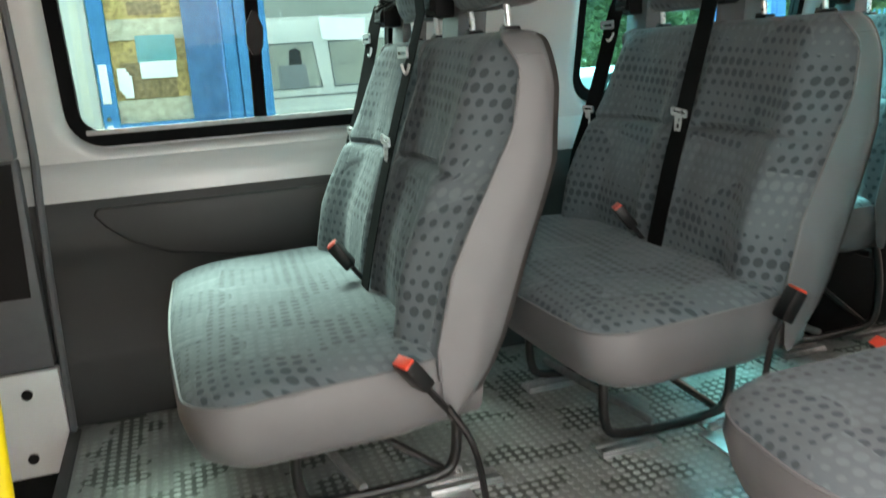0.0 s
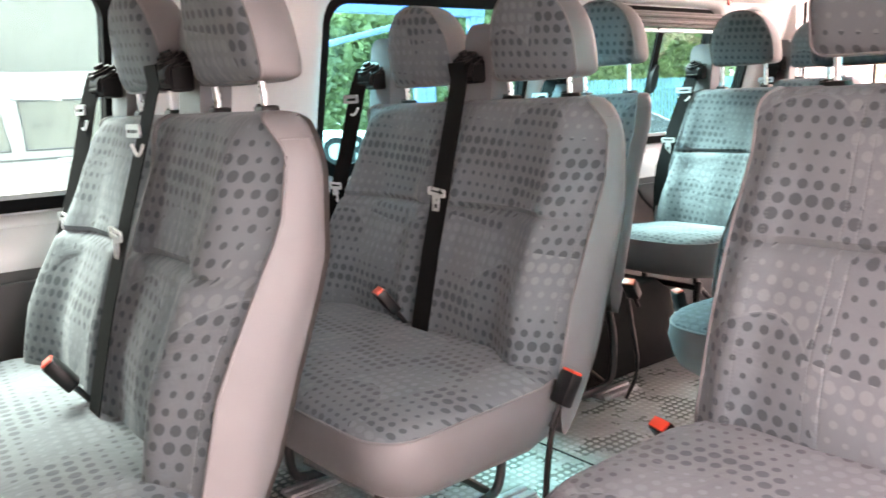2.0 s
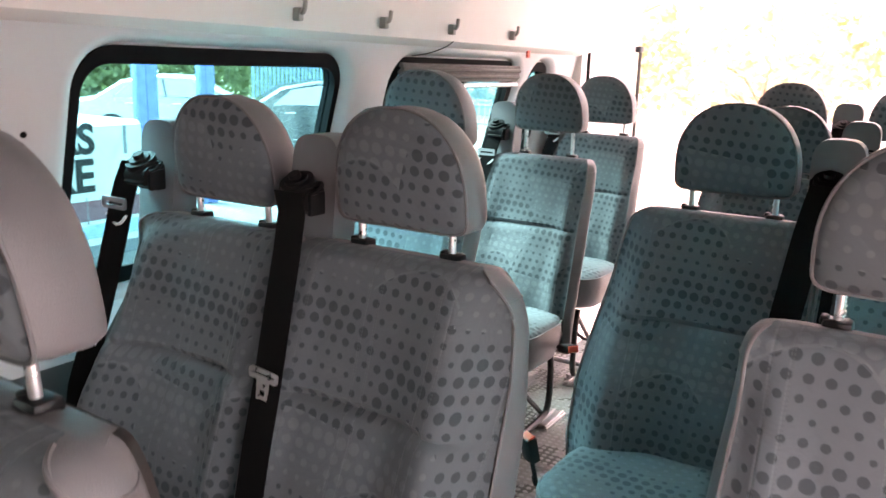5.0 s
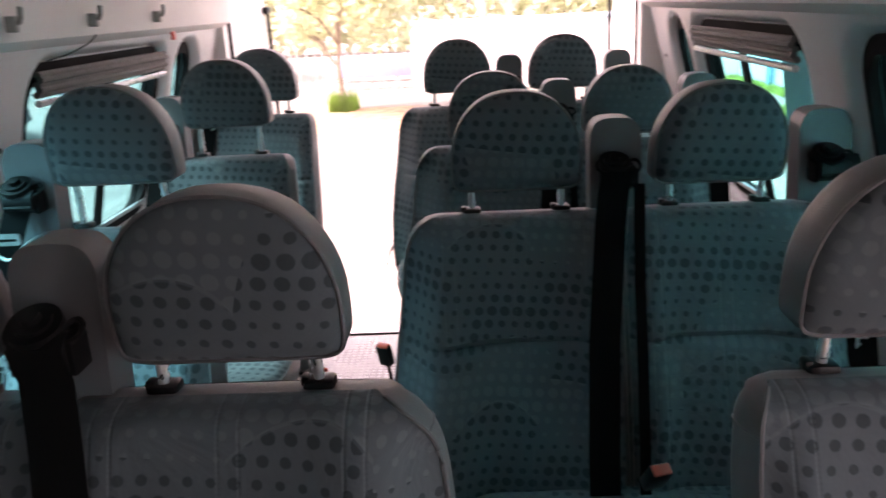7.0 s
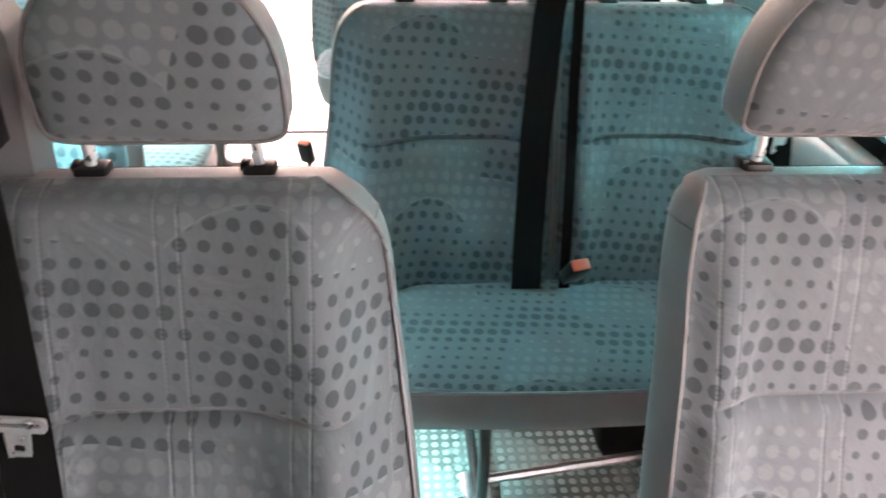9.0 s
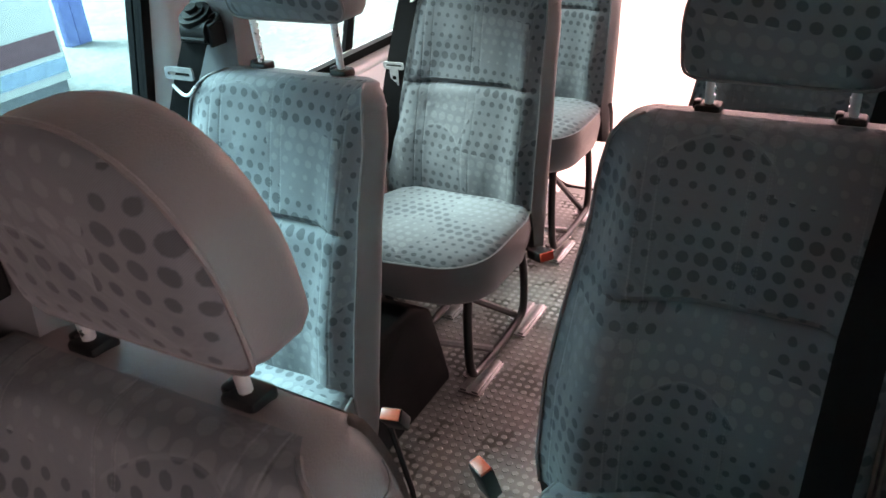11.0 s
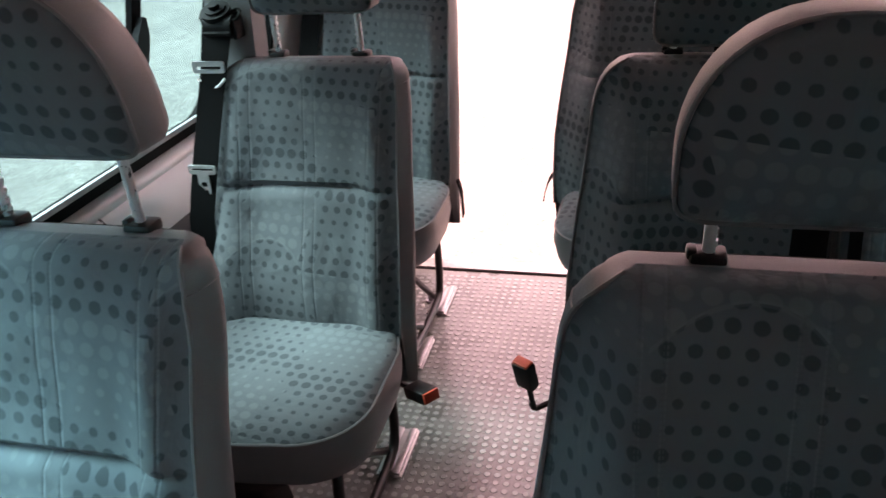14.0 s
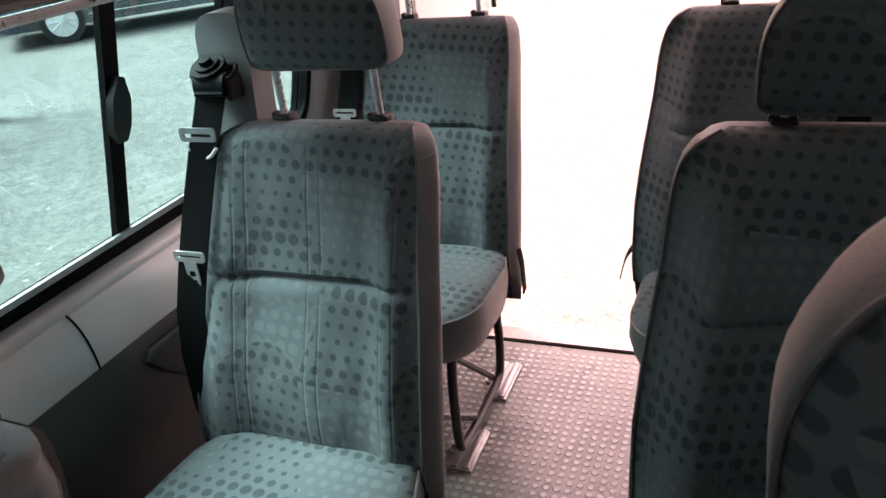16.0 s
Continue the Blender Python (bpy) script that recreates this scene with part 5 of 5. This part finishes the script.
def canopy_frame():
    """Blue painted steel frame standing on the asphalt behind the van's tail."""
    th = empty("canopy_frame")
    tagged(th, "bright blue steel canopy frame standing behind the white van", "steel frame")
    y = 8.60
    for x0, x1, lab in ((6.68, 6.80, "broad blue post, front half"), (6.806, 6.96, "broad blue post, grooved half"), (7.60, 7.68, "blue post edge"), (7.685, 7.82, "blue post")):
        part("post", boxed((x0, y, GZ), (x1, y + 0.10, 1.96), 0.008), BLUE, th, lab)
    part("beam", boxed((3.18, y, 1.965), (7.84, y + 0.11, 2.09), 0.008), BLUE, th, "blue beam")
    part("beam", boxed((3.18, y - 0.03, 2.095), (7.84, y + 0.14, 2.13), 0.006), BLUE, th, "blue top flange")
    part("brace", tube(bmesh.new(), [(5.42, y + 0.05, 1.60), (6.70, y + 0.05, 1.88)], 0.035, 8), BLUE, th, "blue brace")
    part("brace", tube(bmesh.new(), [(5.42, y + 0.05, 1.60), (5.42, y + 0.05, 1.965)], 0.03, 8), BLUE, th, "blue hanger")


canopy_frame()


def saloon(m, label, paint=None):
    """A dark saloon car, front towards +x."""
    th = empty("car")
    tagged(th, label, "car")
    L = [(-2.35, 0.32), (-2.38, 0.62), (-2.30, 0.86), (-1.75, 0.94), (-1.2, 1.30), (-0.55, 1.42), (0.15, 1.40), (1.0, 0.98), (1.95, 0.84), (2.3, 0.66), (2.36, 0.36), (2.2, 0.24), (-2.2, 0.24)]
    bm = bmesh.new()
    rows = []
    for k, (sc, yy) in enumerate(((0.90, -0.90), (1.0, -0.82), (1.0, -0.5), (1.0, 0.5), (1.0, 0.82), (0.90, 0.90))):
        row = []
        for x, z in L:
            inn = 0.16 * max(0, (z - 0.92) / 0.5)
            row.append(bm.verts.new((x * (0.985 if sc < 1 else 1), yy * (1 - inn), (0.3 + (z - 0.3) * (0.96 if sc < 1 else 1)))))
        rows.append(row)
    for A, B in zip(rows, rows[1:]):
        for k in range(len(L)):
            q = (k + 1) % len(L)
            bm.faces.new((A[k], A[q], B[q], B[k]))
    bm.faces.new(rows[0])
    bm.faces.new(rows[-1])
    part("body", bm, paint or CARBLK, th, "glossy car body")
    for s in (-1, 1):
        win = [(-1.35, 0.99), (-1.02, 1.26), (-0.5, 1.345), (0.12, 1.33), (0.70, 0.99)]
        bm = plate(win, [], lambda x, z: Vector((x, s * (0.885 - 0.15 * max(0, (z - 0.92) / 0.5)), z)), 0.012 * s, (0, 1, 0))
        part("window", bm, CARGL, th, "side glass mirroring the sky", smooth=False)
        part("pillar", tube(bmesh.new(), [(-0.35, s * 0.885, 0.98), (-0.42, s * 0.80, 1.36)], 0.022, 6), CARBLK, th)
        for x in (-0.15, -1.05):
            part("handle", boxed((x - 0.09, s * 0.885, 0.84), (x + 0.09, s * 0.915, 0.865), 0.006), CHROME, th, "bright door handle")
        part("side_strip", boxed((-1.0, s * 0.888, 0.36), (1.0, s * 0.905, 0.375), 0.003), CHROME, th, "bright side strip")
        for x in (-1.40, 1.42):
            w = part("wheel", tube(bmesh.new(), [(x, s * 0.72, 0.32), (x, s * 0.905, 0.32)], 0.325, 28), TYRE, th, "black tyre")
            bm = tube(bmesh.new(), [(x, s * 0.90, 0.32), (x, s * 0.912, 0.32)], 0.225, 24)
            for k in range(10):
                a = 2 * math.pi * k / 10
                tube(bm, [(x, s * 0.918, 0.32), (x + 0.21 * math.cos(a), s * 0.918, 0.32 + 0.21 * math.sin(a))], 0.016, 5)
            part("rim", bm, CHROME, w, "bright alloy rim")
        part("tail_lamp", boxed((-2.36, s * 0.55, 0.70), (-2.10, s * 0.89, 0.82), 0.02), RED, th, "red tail lamp")
    th.matrix_world = m
    return th


saloon(pose(13.2, 10.9, GZ, 0, 0, -44), "dark glossy saloon car parked on the asphalt")
saloon(pose(12.6, 14.6, GZ, 0, 0, -44), "silver saloon car parked behind the dark one", CARSILV)


def leaves(n, centre, size, leaf, seed):
    """Many small folded leaf clumps in an uneven crown."""
    rnd = random.Random(seed)
    lobes = [(Vector((rnd.uniform(-0.6, 0.6) * size[0], rnd.uniform(-0.6, 0.6) * size[1], rnd.uniform(-0.6, 0.7) * size[2])), rnd.uniform(0.25, 0.5)) for _ in range(14)]
    verts, faces = [], []
    for _ in range(n):
        lc, lr = rnd.choice(lobes)
        d = Vector((rnd.gauss(0, 1), rnd.gauss(0, 1), rnd.gauss(0, 1))).normalized() * (lr * rnd.random() ** 0.4)
        p = Vector(centre) + lc + Vector((d.x * size[0], d.y * size[1], d.z * size[2]))
        a = Vector((rnd.gauss(0, 1), rnd.gauss(0, 1), rnd.gauss(0, 0.6))).normalized() * leaf * rnd.uniform(0.6, 1.3)
        b = a.cross(Vector((rnd.gauss(0, 1), rnd.gauss(0, 1), rnd.gauss(0, 1)))).normalized() * leaf * 0.5
        k = len(verts)
        verts += [p - a, p + b, p + a, p - b]
        faces += [(k, k + 1, k + 2), (k, k + 2, k + 3)]
    me = bpy.data.meshes.new("crown")
    me.from_pydata(verts, [], faces)
    return me


def tree(x, y, h, spread, material, seed, label, bark=None, n=3500, leaf=0.10):
    rnd = random.Random(seed)
    th = empty("tree")
    tagged(th, label, "tree")
    base = Vector((x, y, GZ))
    bm = bmesh.new()
    rings = [base + Vector((rnd.uniform(-0.03, 0.03) * k, rnd.uniform(-0.03, 0.03) * k, h * 0.7 * k / 6)) for k in range(7)]
    n8 = 8
    vs = []
    for k, p in enumerate(rings):
        r = 0.03 * h * (1 - 0.11 * k) * 0.6
        vs.append([bm.verts.new(p + Vector((r * math.cos(2 * math.pi * q / n8), r * math.sin(2 * math.pi * q / n8), 0))) for q in range(n8)])
    for A, B in zip(vs, vs[1:]):
        for q in range(n8):
            bm.faces.new((A[q], A[(q + 1) % n8], B[(q + 1) % n8], B[q]))
    for k in range(7):
        a = rnd.uniform(0, 6.28)
        st = rings[rnd.randint(2, 5)]
        tube(bm, [st, st + Vector((math.cos(a) * spread * 0.3, math.sin(a) * spread * 0.3, h * 0.14)), st + Vector((math.cos(a) * spread * 0.6, math.sin(a) * spread * 0.6, h * 0.2))], 0.007 * h, 5)
    part("trunk", bm, bark or BARK, th)
    me = leaves(n, (x, y, GZ + h * 0.68), (spread, spread, h * 0.36), leaf, seed)
    me.materials.append(material)
    cr = new("crown", me)
    cr.parent = th


tree(16.1, 3.65, 3.5, 1.55, LEAFY, 5, "young yellow-green tree in a bed of bare earth", n=3400, leaf=0.10)
tree(24.0, 9.5, 5.5, 2.4, LEAFY, 6, "yellow-green tree behind the railings", n=3000, leaf=0.15)
tree(24.0, 0.85, 6.5, 2.6, LEAFY, 8, "birch tree with a pale trunk behind the wall", PALEBARK, n=2600, leaf=0.16)
tree(24.3, 0.10, 6.5, 2.4, LEAFY, 9, "birch tree with a pale trunk behind the wall", PALEBARK, n=2600, leaf=0.16)


def bank(x0, x1, y0, y1, h, n, material, label, seed, leaf=0.3):
    rnd = random.Random(seed)
    verts, faces = [], []
    for _ in range(n):
        t = rnd.random()
        top = h * (0.72 + 0.28 * noise.noise(Vector((x0 + (x1 - x0) * t, y0 + (y1 - y0) * t, seed)) * 0.35))
        p = Vector((x0 + (x1 - x0) * t + rnd.uniform(-0.8, 0.8), y0 + (y1 - y0) * t + rnd.uniform(-0.8, 0.8), GZ + top * rnd.random() ** 0.7))
        a = Vector((rnd.gauss(0, 1), rnd.gauss(0, 1), rnd.gauss(0, 1))).normalized() * leaf * rnd.uniform(0.5, 1.2)
        b = a.cross(Vector((rnd.gauss(0, 1), rnd.gauss(0, 1), rnd.gauss(0, 1)))).normalized() * leaf * 0.55
        k = len(verts)
        verts += [p - a, p + b, p + a, p - b]
        faces += [(k, k + 1, k + 2), (k, k + 2, k + 3)]
    me = bpy.data.meshes.new("hedge")
    me.from_pydata(verts, [], faces)
    me.materials.append(material)
    tagged(new("hedge", me), label, "hedge", kind="stuff")


bank(36, 34, 26, -12, 7.5, 16000, LEAFY, "yellow-green trees along the far side", 11, 0.26)
bank(-6, 36, 21, 24, 7.5, 110000, LEAFM, "green bank of shrubs and trees behind the fence", 12, 0.15)


def post_fence(name, p, q, n, h, wide, material, label, cat, rails=(0.2, 0.85), thick=0.02):
    th = empty(name)
    tagged(th, label, cat)
    p, q = Vector(p), Vector(q)
    d = (q - p)
    ang = math.atan2(d.y, d.x)
    me = None
    for k in range(n):
        c = p + d * (k / (n - 1))
        if me is None:
            ob = part("pale", boxed((-wide / 2, -thick / 2, 0), (wide / 2, thick / 2, h), 0.004, 1), material, th, smooth=False)
            me = ob.data
        else:
            ob = new("pale", me)
            ob.parent = th
        ob.matrix_world = pose(c.x, c.y, c.z, 0, 0, math.degrees(ang))
    for r in rails:
        bm = boxed((0, thick, h * r - 0.025), (d.length, thick + 0.03, h * r + 0.025))
        ob = part("rail", bm, material, th, smooth=False)
        ob.matrix_world = pose(p.x, p.y, p.z, 0, 0, math.degrees(ang))
    return th


GALV = mat("galvanised_steel", (0.42, 0.43, 0.43), 0.5, 0.5, var=0.15, scale=5)
post_fence("railings", (21.0, 14, GZ), (20.2, 2.6, GZ), 60, 0.85, 0.03, GALV, "grey steel railings along the yard", "railings")
post_fence("palisade_fence", (17, 17.0, GZ), (31, 14.8, GZ), 100, 1.9, 0.07, SKYBLUE, "blue steel palisade fence behind the cars", "fence", (0.15, 0.85))


def clad_wall():
    """A wall of pale blue corrugated sheets between bright blue posts; its unseen height is added to block sky light.
    """
    th = empty("clad_wall")
    tagged(th, "pale blue corrugated wall between bright blue posts, unseen top raised to block sky", "building")
    x0, y0 = -8.0, -4.6
    for k in range(13):
        bm = bmesh.new()
        a = x0 + k * 2.5
        pts = []
        for i in range(51):
            x = a + 2.5 * i / 50
            ph = (i % 5)
            pts.append((x, y0 - 0.035 * (1 if ph in (0, 1) else 0)))
        lo = [bm.verts.new((x, y, GZ + 0.05)) for x, y in pts]
        hi = [bm.verts.new((x, y, GZ + 7.4)) for x, y in pts]
        lo2 = [bm.verts.new((x, y - 0.006, GZ + 0.05)) for x, y in pts]
        hi2 = [bm.verts.new((x, y - 0.006, GZ + 7.4)) for x, y in pts]
        for i in range(50):
            bm.faces.new((lo[i], lo[i + 1], hi[i + 1], hi[i]))
            bm.faces.new((lo2[i], lo2[i + 1], hi2[i + 1], hi2[i]))
            bm.faces.new((hi[i], hi[i + 1], hi2[i + 1], hi2[i]))
        part("sheet", bm, SHEET, th, smooth=False)
        part("post", boxed((a - 0.16, y0 + 0.01, GZ), (a - 0.04, y0 + 0.13, GZ + 7.5), 0.01), SKYBLUE, th, "bright blue post")


clad_wall()


def grass(x0, x1, y0, y1, n, h, seed):
    rnd = random.Random(seed)
    verts, faces = [], []
    for _ in range(n):
        x, y, a = rnd.uniform(x0, x1), rnd.uniform(y0, y1), rnd.uniform(0, 6.28)
        hh, w = h * rnd.uniform(0.4, 1.2), 0.012
        k = len(verts)
        verts += [(x - w * math.cos(a), y - w * math.sin(a), GZ), (x + w * math.cos(a), y + w * math.sin(a), GZ), (x + rnd.uniform(-0.1, 0.1), y + rnd.uniform(-0.1, 0.1), GZ + hh)]
        faces.append((k, k + 1, k + 2))
    me = bpy.data.meshes.new("grass")
    me.from_pydata(verts, [], faces)
    me.materials.append(GRASSM)
    tagged(new("grass", me), "green grass along the fence foot", "grass", kind="stuff")


grass(4, 22, -4.55, -4.25, 6000, 0.12, 21)
grass(15.85, 16.35, 3.4, 3.9, 900, 0.38, 23)
grass(11.0, 13.2, -4.4, -3.1, 6000, 0.22, 22)

# low wall, notice board and planted bed at the yard's edge
th = empty("yard_wall")
tagged(th, "long white rendered wall with a pale blue coping", "wall")
part("wall", boxed((19.0, -16, GZ), (19.25, 2.5, 0.80), 0.012), WHITE, th)
part("coping", boxed((18.95, -16.05, 0.802), (19.30, 2.55, 0.90), 0.015), COPE, th, "pale blue coping")
hb = part("notice_board", boxed((20.0, 2.62, -0.32), (20.06, 4.45, 0.18), 0.012), BOARD, None)
for y in (2.9, 4.1):
    part("leg", boxed((20.01, y, GZ), (20.05, y + 0.06, -0.32)), GALV, hb, smooth=False)
tagged(hb, "dull blue notice board on two steel legs", "notice board")
bm = bmesh.new()
nx, ny = 18, 16
soil = [[bm.verts.new((13.5 + 3.0 * i / nx + 0.25 * noise.noise(Vector((j * 0.4, 1.7, 0))) * (i in (0, nx)), 2.15 + 2.4 * j / ny + 0.2 * noise.noise(Vector((i * 0.4, 5.1, 0))) * (j in (0, ny)),
        GZ + (0.004 if i in (0, nx) or j in (0, ny) else 0.04 + 0.035 * noise.noise(Vector((i * 0.9, j * 0.9, 3)))))) for j in range(ny + 1)] for i in range(nx + 1)]
for i in range(nx):
    for j in range(ny):
        bm.faces.new((soil[i][j], soil[i + 1][j], soil[i + 1][j + 1], soil[i][j + 1]))
tagged(part("ground_bed", bm, SOIL, None, "bed of bare brown earth round a tree"), kind="structure", category="ground")
